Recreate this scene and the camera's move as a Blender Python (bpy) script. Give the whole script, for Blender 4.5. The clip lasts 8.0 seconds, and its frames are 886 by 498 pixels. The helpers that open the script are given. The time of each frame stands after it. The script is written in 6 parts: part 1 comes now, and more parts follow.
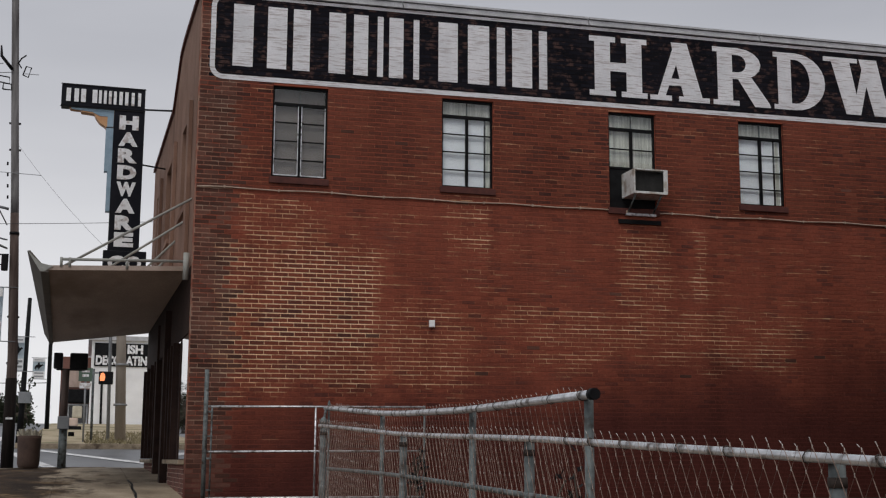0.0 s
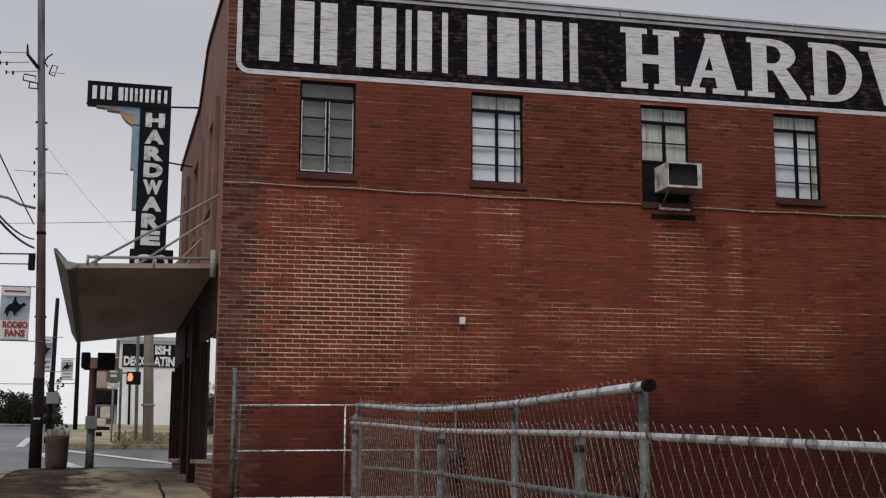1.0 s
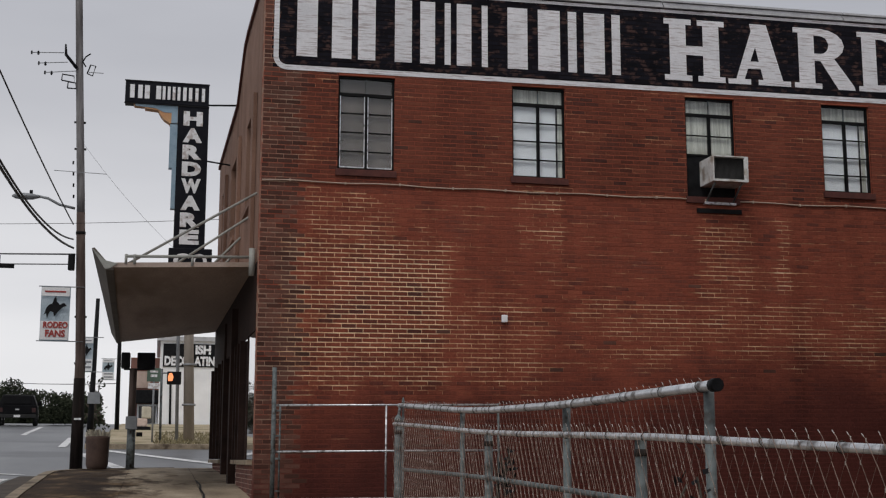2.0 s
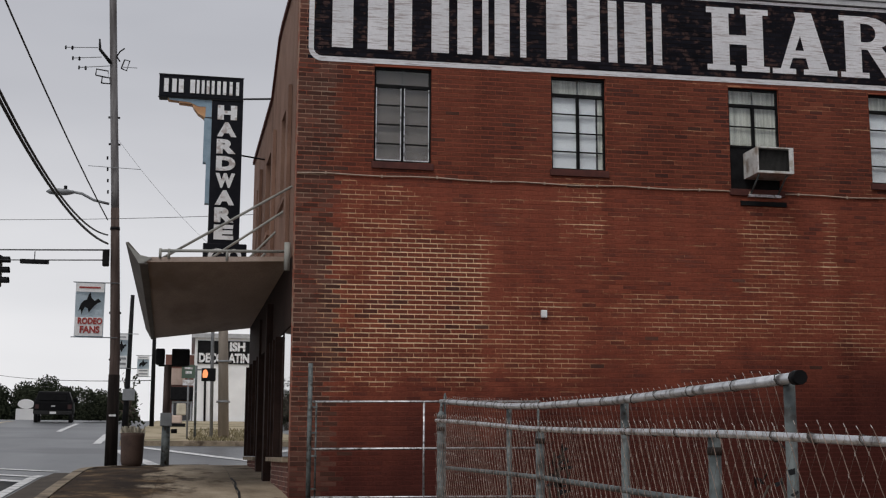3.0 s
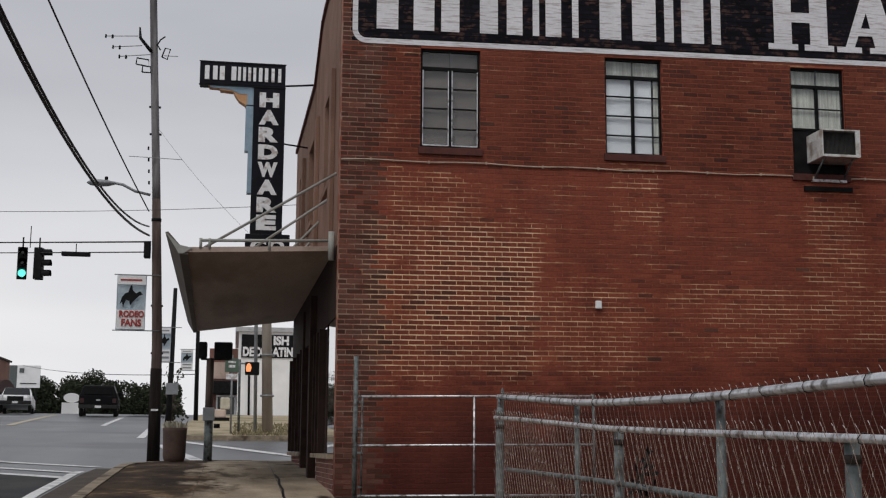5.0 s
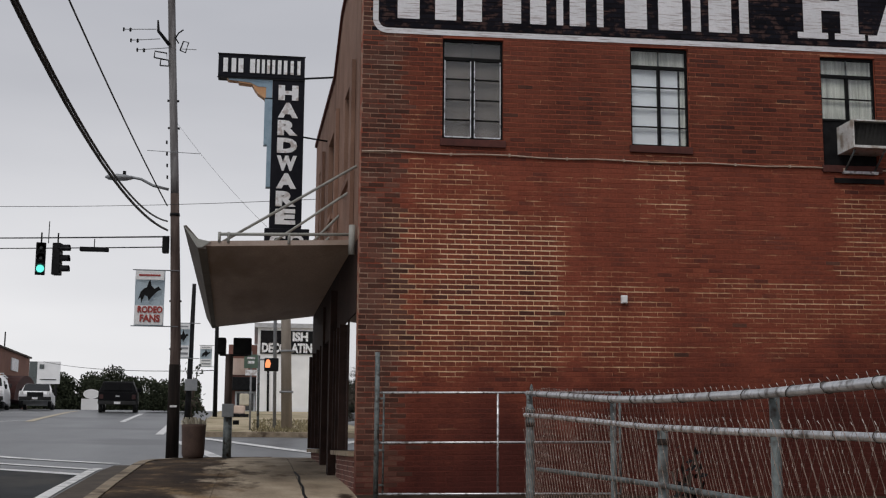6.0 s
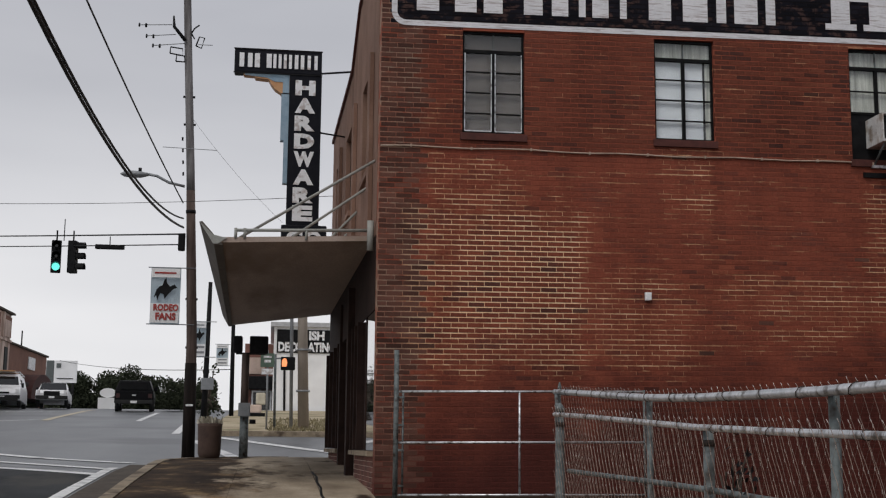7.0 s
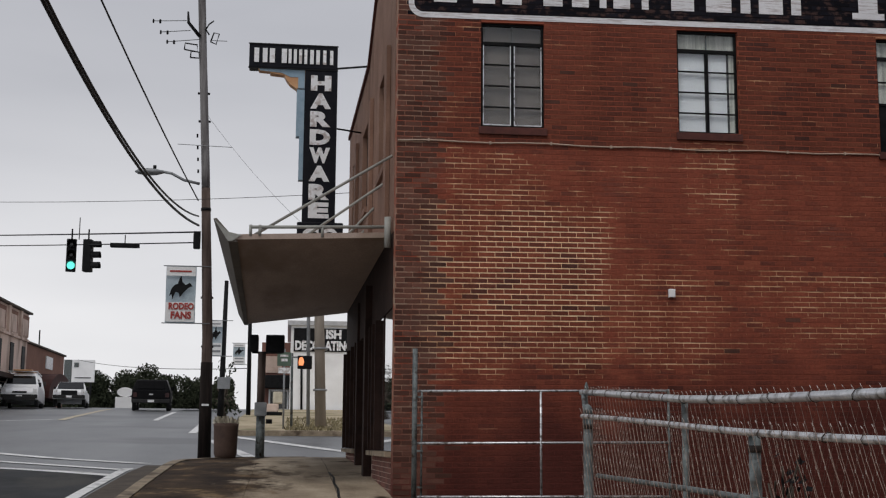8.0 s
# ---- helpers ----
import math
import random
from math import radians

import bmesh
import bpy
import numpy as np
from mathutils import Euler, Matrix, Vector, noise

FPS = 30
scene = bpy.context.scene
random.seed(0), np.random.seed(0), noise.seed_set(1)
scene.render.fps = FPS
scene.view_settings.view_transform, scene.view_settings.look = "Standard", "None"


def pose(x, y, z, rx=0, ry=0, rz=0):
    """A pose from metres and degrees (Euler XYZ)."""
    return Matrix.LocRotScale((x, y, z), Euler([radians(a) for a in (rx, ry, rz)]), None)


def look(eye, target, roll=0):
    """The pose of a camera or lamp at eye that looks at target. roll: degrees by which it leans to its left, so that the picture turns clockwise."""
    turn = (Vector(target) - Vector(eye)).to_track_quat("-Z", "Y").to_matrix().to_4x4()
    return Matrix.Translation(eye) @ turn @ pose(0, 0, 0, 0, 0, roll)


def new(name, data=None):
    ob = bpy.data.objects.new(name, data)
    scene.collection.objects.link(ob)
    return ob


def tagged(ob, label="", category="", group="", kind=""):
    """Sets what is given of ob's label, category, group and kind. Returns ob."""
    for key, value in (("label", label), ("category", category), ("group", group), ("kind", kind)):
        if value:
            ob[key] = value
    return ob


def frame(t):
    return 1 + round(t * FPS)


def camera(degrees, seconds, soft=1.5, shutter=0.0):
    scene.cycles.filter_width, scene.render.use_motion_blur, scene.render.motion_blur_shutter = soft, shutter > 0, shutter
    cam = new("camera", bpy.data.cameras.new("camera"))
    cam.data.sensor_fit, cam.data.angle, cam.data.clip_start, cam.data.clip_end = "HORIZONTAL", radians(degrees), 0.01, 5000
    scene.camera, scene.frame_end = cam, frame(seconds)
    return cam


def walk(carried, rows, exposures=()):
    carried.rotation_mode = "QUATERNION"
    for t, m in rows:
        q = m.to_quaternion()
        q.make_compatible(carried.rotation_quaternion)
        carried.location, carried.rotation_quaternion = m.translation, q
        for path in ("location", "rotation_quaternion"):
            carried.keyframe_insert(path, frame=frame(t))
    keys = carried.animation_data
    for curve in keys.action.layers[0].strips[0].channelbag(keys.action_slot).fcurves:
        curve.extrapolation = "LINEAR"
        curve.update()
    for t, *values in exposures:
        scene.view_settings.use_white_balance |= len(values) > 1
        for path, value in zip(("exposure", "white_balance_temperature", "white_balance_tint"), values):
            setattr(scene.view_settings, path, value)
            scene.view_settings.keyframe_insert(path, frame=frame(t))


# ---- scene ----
cam = camera(38.8, 8.0, soft=1.2)
PATH = [
    (0, (-0.02, -0.012, 1.615), (0.513, 1.888, 1.946), 0.3),
    (0.5, (-0.02, 0.136, 1.605), (0.493, 2.041, 1.937), 0.2),
    (1, (-0.002, 0.301, 1.6), (0.491, 2.21, 1.931), 0.2),
    (1.5, (0.019, 0.459, 1.616), (0.486, 2.375, 1.946), 0.1),
    (2, (0.032, 0.595, 1.623), (0.466, 2.52, 1.952), 0.1),
    (3.5, (0.031, 1.115, 1.626), (0.396, 3.055, 1.949), 0.3),
    (4, (0.054, 1.277, 1.628), (0.403, 3.22, 1.949), 0.3),
    (4.5, (0.067, 1.454, 1.649), (0.4, 3.4, 1.967), 0.3),
    (6, (0.063, 1.948, 1.679), (0.351, 3.903, 1.988), 0.4),
    (6.5, (0.054, 2.107, 1.688), (0.331, 4.064, 1.995), 0.4),
    (7, (0.054, 2.275, 1.684), (0.317, 4.233, 1.992), 0.5),
    (7.5, (0.063, 2.445, 1.701), (0.313, 4.406, 2.007), 0.5),
    (8, (0.07, 2.607, 1.713), (0.307, 4.569, 2.018), 0.4),
]
walk(cam, [(t, look(eye, target, roll)) for t, eye, target, roll in PATH])


# ---- world, sun, exposure ----
world = bpy.data.worlds.new("overcast")
scene.world = world
world.use_nodes = True
wn, wl = world.node_tree.nodes, world.node_tree.links
wn.clear()
w_out, w_bg = wn.new("ShaderNodeOutputWorld"), wn.new("ShaderNodeBackground")
w_sky = wn.new("ShaderNodeTexSky")
w_sky.sky_type, w_sky.sun_disc = "NISHITA", False
w_sky.sun_elevation, w_sky.sun_rotation = radians(52), radians(215)
w_sat = wn.new("ShaderNodeHueSaturation")
w_sat.inputs["Saturation"].default_value = 0.10
w_tc, w_map = wn.new("ShaderNodeTexCoord"), wn.new("ShaderNodeMapping")
w_map.inputs["Scale"].default_value = (1.2, 1.2, 5.0)
w_noise = wn.new("ShaderNodeTexNoise")
w_noise.inputs["Scale"].default_value = 1.6
w_noise.inputs["Detail"].default_value = 4.0
w_ramp = wn.new("ShaderNodeValToRGB")
w_ramp.color_ramp.elements[0].position, w_ramp.color_ramp.elements[0].color = 0.30, (5.2, 5.25, 5.5, 1)
w_ramp.color_ramp.elements[1].position, w_ramp.color_ramp.elements[1].color = 0.72, (6.6, 6.6, 6.75, 1)
w_mix = wn.new("ShaderNodeMix")
w_mix.data_type = "RGBA"
w_mix.inputs["Factor"].default_value = 0.80
wl.new(w_tc.outputs["Generated"], w_map.inputs["Vector"])
wl.new(w_map.outputs["Vector"], w_noise.inputs["Vector"])
wl.new(w_noise.outputs["Fac"], w_ramp.inputs["Fac"])
wl.new(w_sky.outputs["Color"], w_sat.inputs["Color"])
wl.new(w_sat.outputs["Color"], w_mix.inputs["A"])
wl.new(w_ramp.outputs["Color"], w_mix.inputs["B"])
w_sep, w_elev, w_mul = wn.new("ShaderNodeSeparateXYZ"), wn.new("ShaderNodeValToRGB"), wn.new("ShaderNodeMix")
w_elev.color_ramp.elements[0].position, w_elev.color_ramp.elements[0].color = 0.02, (1.16, 1.15, 1.14, 1)
w_elev.color_ramp.elements[1].position, w_elev.color_ramp.elements[1].color = 0.34, (0.66, 0.67, 0.71, 1)
w_mul.data_type, w_mul.blend_type = "RGBA", "MULTIPLY"
w_mul.inputs["Factor"].default_value = 1.0
wl.new(w_tc.outputs["Generated"], w_sep.inputs["Vector"])
wl.new(w_sep.outputs["Z"], w_elev.inputs["Fac"])
wl.new(w_mix.outputs["Result"], w_mul.inputs["A"])
wl.new(w_elev.outputs["Color"], w_mul.inputs["B"])
wl.new(w_mul.outputs["Result"], w_bg.inputs["Color"])
w_bg.inputs["Strength"].default_value = 0.125
wl.new(w_bg.outputs["Background"], w_out.inputs["Surface"])

sun = new("sun", bpy.data.lights.new("sun", "SUN"))
sun.data.energy, sun.data.angle, sun.data.color = 1.0, radians(25), (1.0, 0.97, 0.92)
sun.matrix_world = look((0, 0, 30), (7, 12, 9))


# ---- materials ----
def nodes_of(name):
    m = bpy.data.materials.new(name)
    m.use_nodes = True
    nt = m.node_tree
    return m, nt.nodes, nt.links, nt.nodes["Principled BSDF"]


def surface(name, col_a, col_b, rough=0.7, metal=0.0, scale=3.0, fine=40.0, bump=0.15, vary=None, spec=0.4, stain=None, stretch=(1, 1, 1), grain=0.12):
    """A weathered surface: two colours by coarse noise, fine grain, bump. vary: 'object' or 'island' shifts the tone piece by piece."""
    m, n, l, p = nodes_of(name)
    geo = n.new("ShaderNodeNewGeometry")
    mp = n.new("ShaderNodeMapping")
    mp.inputs["Scale"].default_value = stretch
    l.new(geo.outputs["Position"], mp.inputs["Vector"])
    big, small = n.new("ShaderNodeTexNoise"), n.new("ShaderNodeTexNoise")
    big.inputs["Scale"].default_value, big.inputs["Detail"].default_value, big.inputs["Roughness"].default_value = scale, 5, 0.6
    small.inputs["Scale"].default_value, small.inputs["Detail"].default_value = fine, 4
    l.new(mp.outputs["Vector"], big.inputs["Vector"])
    l.new(mp.outputs["Vector"], small.inputs["Vector"])
    ramp = n.new("ShaderNodeValToRGB")
    ramp.color_ramp.elements[0].position, ramp.color_ramp.elements[1].position = 0.33, 0.67
    ramp.color_ramp.elements[0].color, ramp.color_ramp.elements[1].color = (*col_a, 1), (*col_b, 1)
    l.new(big.outputs["Fac"], ramp.inputs["Fac"])
    hsv = n.new("ShaderNodeHueSaturation")
    l.new(ramp.outputs["Color"], hsv.inputs["Color"])
    mr = n.new("ShaderNodeMapRange")
    mr.inputs["From Min"].default_value, mr.inputs["From Max"].default_value = 0.25, 0.75
    mr.inputs["To Min"].default_value, mr.inputs["To Max"].default_value = 1 - grain, 1 + grain
    l.new(small.outputs["Fac"], mr.inputs["Value"])
    value = mr.outputs["Result"]
    if vary:
        src = n.new("ShaderNodeObjectInfo").outputs["Random"] if vary == "object" else geo.outputs["Random Per Island"]
        mv = n.new("ShaderNodeMapRange")
        mv.inputs["To Min"].default_value, mv.inputs["To Max"].default_value = 0.6, 1.35
        l.new(src, mv.inputs["Value"])
        mul = n.new("ShaderNodeMath")
        mul.operation = "MULTIPLY"
        l.new(value, mul.inputs[0])
        l.new(mv.outputs["Result"], mul.inputs[1])
        value = mul.outputs["Value"]
    l.new(value, hsv.inputs["Value"])
    colour = hsv.outputs["Color"]
    if stain:
        st = n.new("ShaderNodeTexNoise")
        st.inputs["Scale"].default_value, st.inputs["Detail"].default_value = stain[1], 6
        sm = n.new("ShaderNodeMapping")
        sm.inputs["Scale"].default_value = stain[2] if len(stain) > 2 else (1, 1, 1)
        l.new(geo.outputs["Position"], sm.inputs["Vector"])
        l.new(sm.outputs["Vector"], st.inputs["Vector"])
        sr = n.new("ShaderNodeValToRGB")
        sr.color_ramp.elements[0].position, sr.color_ramp.elements[1].position = 0.52, 0.66
        l.new(st.outputs["Fac"], sr.inputs["Fac"])
        mx = n.new("ShaderNodeMix")
        mx.data_type = "RGBA"
        l.new(sr.outputs["Color"], mx.inputs["Factor"])
        l.new(colour, mx.inputs["A"])
        mx.inputs["B"].default_value = (*stain[0], 1)
        colour = mx.outputs["Result"]
    l.new(colour, p.inputs["Base Color"])
    p.inputs["Roughness"].default_value, p.inputs["Metallic"].default_value = rough, metal
    p.inputs["Specular IOR Level"].default_value = spec
    if bump:
        b = n.new("ShaderNodeBump")
        b.inputs["Strength"].default_value, b.inputs["Distance"].default_value = bump, 0.02
        l.new(small.outputs["Fac"], b.inputs["Height"])
        l.new(b.outputs["Normal"], p.inputs["Normal"])
    return m


def glass(name, tint=(0.9, 0.93, 0.95), rough=0.02):
    m, n, l, p = nodes_of(name)
    p.inputs["Base Color"].default_value = (*tint, 1)
    p.inputs["Roughness"].default_value = rough
    p.inputs["Transmission Weight"].default_value = 1.0
    p.inputs["IOR"].default_value = 1.45
    return m


def glow(name, colour, strength):
    m, n, l, p = nodes_of(name)
    p.inputs["Base Color"].default_value = (*colour, 1)
    p.inputs["Emission Color"].default_value = (*colour, 1)
    p.inputs["Emission Strength"].default_value = strength
    return m


def darker_foot(n, l, geo):
    """Where the wall turns darker maroon towards its foot, higher to the right, with a ragged, patchy upper edge."""
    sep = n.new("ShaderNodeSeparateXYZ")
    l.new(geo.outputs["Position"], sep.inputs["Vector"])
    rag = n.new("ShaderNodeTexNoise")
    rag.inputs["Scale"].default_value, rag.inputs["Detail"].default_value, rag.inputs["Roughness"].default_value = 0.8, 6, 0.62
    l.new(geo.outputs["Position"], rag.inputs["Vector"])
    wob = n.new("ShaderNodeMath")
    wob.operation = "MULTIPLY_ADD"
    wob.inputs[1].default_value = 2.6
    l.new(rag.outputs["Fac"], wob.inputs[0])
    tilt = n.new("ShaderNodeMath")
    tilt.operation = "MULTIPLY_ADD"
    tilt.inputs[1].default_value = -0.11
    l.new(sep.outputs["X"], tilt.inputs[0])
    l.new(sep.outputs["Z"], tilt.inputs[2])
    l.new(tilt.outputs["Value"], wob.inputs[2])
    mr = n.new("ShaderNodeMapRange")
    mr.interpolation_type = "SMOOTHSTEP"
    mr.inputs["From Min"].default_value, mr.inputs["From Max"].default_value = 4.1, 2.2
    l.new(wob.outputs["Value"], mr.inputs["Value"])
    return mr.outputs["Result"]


def brick_paint(name, vary):
    """Red painted brick, browner or blackened brick by brick, with runs of weather down the wall."""
    m, n, l, p = nodes_of(name)
    geo = n.new("ShaderNodeNewGeometry")
    src = n.new("ShaderNodeObjectInfo").outputs["Random"] if vary == "object" else geo.outputs["Random Per Island"]
    ramp = n.new("ShaderNodeValToRGB")
    e = ramp.color_ramp.elements
    e[0].position, e[0].color = 0.0, (0.12, 0.040, 0.03, 1)
    e[1].position, e[1].color = 1.0, (0.27, 0.079, 0.046, 1)
    for pos, c in ((0.05, (0.095, 0.036, 0.028, 1)), (0.2, (0.165, 0.048, 0.031, 1)), (0.8, (0.235, 0.064, 0.038, 1))):
        el = ramp.color_ramp.elements.new(pos)
        el.color = c
    l.new(src, ramp.inputs["Fac"])
    paint = n.new("ShaderNodeTexNoise")
    paint.inputs["Scale"].default_value, paint.inputs["Detail"].default_value = 0.9, 5
    l.new(geo.outputs["Position"], paint.inputs["Vector"])
    pr = n.new("ShaderNodeValToRGB")
    pr.color_ramp.elements[0].position, pr.color_ramp.elements[1].position = 0.38, 0.62
    l.new(paint.outputs["Fac"], pr.inputs["Fac"])
    even = n.new("ShaderNodeMix")
    even.data_type = "RGBA"
    even.inputs["B"].default_value = (0.245, 0.067, 0.041, 1)
    sep_z = n.new("ShaderNodeSeparateXYZ")
    l.new(geo.outputs["Position"], sep_z.inputs["Vector"])
    half = n.new("ShaderNodeMath")
    half.operation = "MULTIPLY"
    painted_to = n.new("ShaderNodeMapRange")
    painted_to.inputs["From Min"].default_value, painted_to.inputs["From Max"].default_value = 5.50, 5.62
    painted_to.inputs["To Min"].default_value, painted_to.inputs["To Max"].default_value = 0.8, 0.68
    l.new(sep_z.outputs["Z"], painted_to.inputs["Value"])
    l.new(painted_to.outputs["Result"], half.inputs[1])
    l.new(pr.outputs["Color"], half.inputs[0])
    l.new(half.outputs["Value"], even.inputs["Factor"])
    l.new(ramp.outputs["Color"], even.inputs["A"])
    runs = n.new("ShaderNodeTexNoise")
    mp = n.new("ShaderNodeMapping")
    mp.inputs["Scale"].default_value = (2.0, 1.0, 0.16)
    runs.inputs["Scale"].default_value, runs.inputs["Detail"].default_value = 1.2, 6
    l.new(geo.outputs["Position"], mp.inputs["Vector"])
    l.new(mp.outputs["Vector"], runs.inputs["Vector"])
    fine = n.new("ShaderNodeTexNoise")
    fine.inputs["Scale"].default_value, fine.inputs["Detail"].default_value = 38, 5
    l.new(geo.outputs["Position"], fine.inputs["Vector"])
    add = n.new("ShaderNodeMath")
    add.operation = "ADD"
    l.new(runs.outputs["Fac"], add.inputs[0])
    l.new(fine.outputs["Fac"], add.inputs[1])
    mr = n.new("ShaderNodeMapRange")
    mr.inputs["From Min"].default_value, mr.inputs["From Max"].default_value = 0.6, 1.4
    mr.inputs["To Min"].default_value, mr.inputs["To Max"].default_value = 0.62, 1.4
    l.new(add.outputs["Value"], mr.inputs["Value"])
    hsv = n.new("ShaderNodeHueSaturation")
    foot_mask = darker_foot(n, l, geo)
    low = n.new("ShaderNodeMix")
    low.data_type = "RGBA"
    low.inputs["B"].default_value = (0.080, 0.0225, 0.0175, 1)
    l.new(foot_mask, low.inputs["Factor"])
    bare = n.new("ShaderNodeMix")
    bare.data_type, bare.blend_type = "RGBA", "MULTIPLY"
    bare.inputs["B"].default_value = (0.70, 0.78, 0.80, 1)
    bare_from = n.new("ShaderNodeMapRange")
    bare_from.inputs["From Min"].default_value, bare_from.inputs["From Max"].default_value = 5.50, 5.62
    l.new(sep_z.outputs["Z"], bare_from.inputs["Value"])
    l.new(bare_from.outputs["Result"], bare.inputs["Factor"])
    soot, soot_map, soot_at = n.new("ShaderNodeTexNoise"), n.new("ShaderNodeMapping"), n.new("ShaderNodeMapRange")
    soot_map.inputs["Scale"].default_value = (0.8, 1, 1.9)
    soot.inputs["Scale"].default_value, soot.inputs["Detail"].default_value, soot.inputs["Roughness"].default_value = 1.1, 7, 0.66
    l.new(geo.outputs["Position"], soot_map.inputs["Vector"])
    l.new(soot_map.outputs["Vector"], soot.inputs["Vector"])
    soot_at.inputs["From Min"].default_value, soot_at.inputs["From Max"].default_value = 0.56, 0.74
    soot_at.inputs["To Max"].default_value = 0.7
    l.new(soot.outputs["Fac"], soot_at.inputs["Value"])
    sooty = n.new("ShaderNodeMix")
    sooty.data_type = "RGBA"
    sooty.inputs["B"].default_value = (0.072, 0.040, 0.036, 1)
    l.new(soot_at.outputs["Result"], sooty.inputs["Factor"])
    l.new(even.outputs["Result"], sooty.inputs["A"])
    l.new(sooty.outputs["Result"], bare.inputs["A"])
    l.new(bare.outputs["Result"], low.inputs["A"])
    l.new(low.outputs["Result"], hsv.inputs["Color"])
    l.new(mr.outputs["Result"], hsv.inputs["Value"])
    l.new(hsv.outputs["Color"], p.inputs["Base Color"])
    p.inputs["Roughness"].default_value = 0.8
    p.inputs["Specular IOR Level"].default_value = 0.12
    b = n.new("ShaderNodeBump")
    b.inputs["Strength"].default_value, b.inputs["Distance"].default_value = 0.3, 0.01
    l.new(fine.outputs["Fac"], b.inputs["Height"])
    l.new(b.outputs["Normal"], p.inputs["Normal"])
    return m


def mortar_joint(name):
    """Mortar: pale where the red paint has weathered off the joints, red where it still holds."""
    m, n, l, p = nodes_of(name)
    geo = n.new("ShaderNodeNewGeometry")
    sep = n.new("ShaderNodeSeparateXYZ")
    ragged = n.new("ShaderNodeTexNoise")
    ragged.inputs["Scale"].default_value, ragged.inputs["Detail"].default_value, ragged.inputs["Roughness"].default_value = 1.7, 6, 0.7
    l.new(geo.outputs["Position"], ragged.inputs["Vector"])
    shift = n.new("ShaderNodeVectorMath")
    shift.operation = "MULTIPLY_ADD"
    shift.inputs[1].default_value = (0.4, 0.0, 1.1)
    l.new(ragged.outputs["Color"], shift.inputs[0])
    l.new(geo.outputs["Position"], shift.inputs[2])
    back = n.new("ShaderNodeVectorMath")
    back.operation = "SUBTRACT"
    back.inputs[1].default_value = (0.2, 0.0, 0.55)
    l.new(shift.outputs["Vector"], back.inputs[0])
    l.new(back.outputs["Vector"], sep.inputs["Vector"])
    plain = n.new("ShaderNodeSeparateXYZ")
    l.new(geo.outputs["Position"], plain.inputs["Vector"])

    def patch(x0, x1, x2, x3, z0, z1, z2, z3, amount):
        """A weathered patch of the wall, fading out between its inner and outer edges."""
        value = None
        for axis, a_, b_ in (("X", x0, x1), ("X", x3, x2), ("Z", z0, z1), ("Z", z3, z2)):
            q = n.new("ShaderNodeMapRange")
            q.interpolation_type = "SMOOTHSTEP"
            q.inputs["From Min"].default_value, q.inputs["From Max"].default_value = a_, b_
            q.inputs["To Max"].default_value = amount if value is None else 1.0
            l.new(sep.outputs[axis], q.inputs["Value"])
            if value is None:
                value = q.outputs["Result"]
            else:
                w = n.new("ShaderNodeMath")
                w.operation = "MULTIPLY"
                l.new(value, w.inputs[0])
                l.new(q.outputs["Result"], w.inputs[1])
                value = w.outputs["Value"]
        return value

    bands = [patch(2.1, 2.6, 3.9, 4.2, 3.0, 3.5, 4.35, 4.7, 1.45), patch(1.5, 1.8, 4.0, 4.35, 2.2, 2.9, 4.5, 5.2, 0.84), patch(3.6, 4.2, 5.2, 6.4, 2.4, 2.9, 3.6, 4.3, 0.62), patch(7.8, 8.1, 8.8, 9.2, 2.9, 3.8, 5.1, 5.5, 0.58), patch(5.0, 6.5, 10.5, 12.5, 2.7, 3.3, 3.8, 4.4, 0.55), patch(9.25, 9.4, 9.5, 9.7, 3.2, 4.2, 5.2, 5.6, 0.6), patch(1.3, 1.4, 12, 14, 5.5, 5.8, 7.2, 7.4, 0.16), patch(5.0, 5.2, 5.8, 6.0, 4.2, 5.0, 5.5, 5.7, 0.55), patch(3.0, 4.0, 12, 14, 2.9, 3.5, 5.3, 5.6, 0.22), patch(1.9, 2.1, 3.0, 3.6, 4.6, 4.9, 5.4, 5.5, 0.6)]
    total_band = bands[0]
    for other in bands[1:]:
        w = n.new("ShaderNodeMath")
        w.operation = "MAXIMUM"
        l.new(total_band, w.inputs[0])
        l.new(other, w.inputs[1])
        total_band = w.outputs["Value"]
    noise_a = n.new("ShaderNodeTexNoise")
    mp = n.new("ShaderNodeMapping")
    mp.inputs["Scale"].default_value = (0.9, 1, 2.2)
    noise_a.inputs["Scale"].default_value, noise_a.inputs["Detail"].default_value = 2.2, 8
    noise_a.inputs["Roughness"].default_value = 0.78
    l.new(geo.outputs["Position"], mp.inputs["Vector"])
    l.new(mp.outputs["Vector"], noise_a.inputs["Vector"])
    total = n.new("ShaderNodeMath")
    total.operation = "MULTIPLY_ADD"
    total.inputs[1].default_value = 0.55
    l.new(total_band, total.inputs[0])
    streak = n.new("ShaderNodeTexNoise")
    along = n.new("ShaderNodeMapping")
    along.inputs["Scale"].default_value = (0.55, 1, 9.0)
    streak.inputs["Scale"].default_value, streak.inputs["Detail"].default_value = 1.9, 3
    l.new(geo.outputs["Position"], along.inputs["Vector"])
    l.new(along.outputs["Vector"], streak.inputs["Vector"])
    course = n.new("ShaderNodeMapRange")
    course.inputs["From Min"].default_value, course.inputs["From Max"].default_value = 0.3, 0.7
    course.inputs["To Min"].default_value, course.inputs["To Max"].default_value = -0.24, 0.10
    l.new(streak.outputs["Fac"], course.inputs["Value"])
    worn = n.new("ShaderNodeMath")
    worn.operation = "ADD"
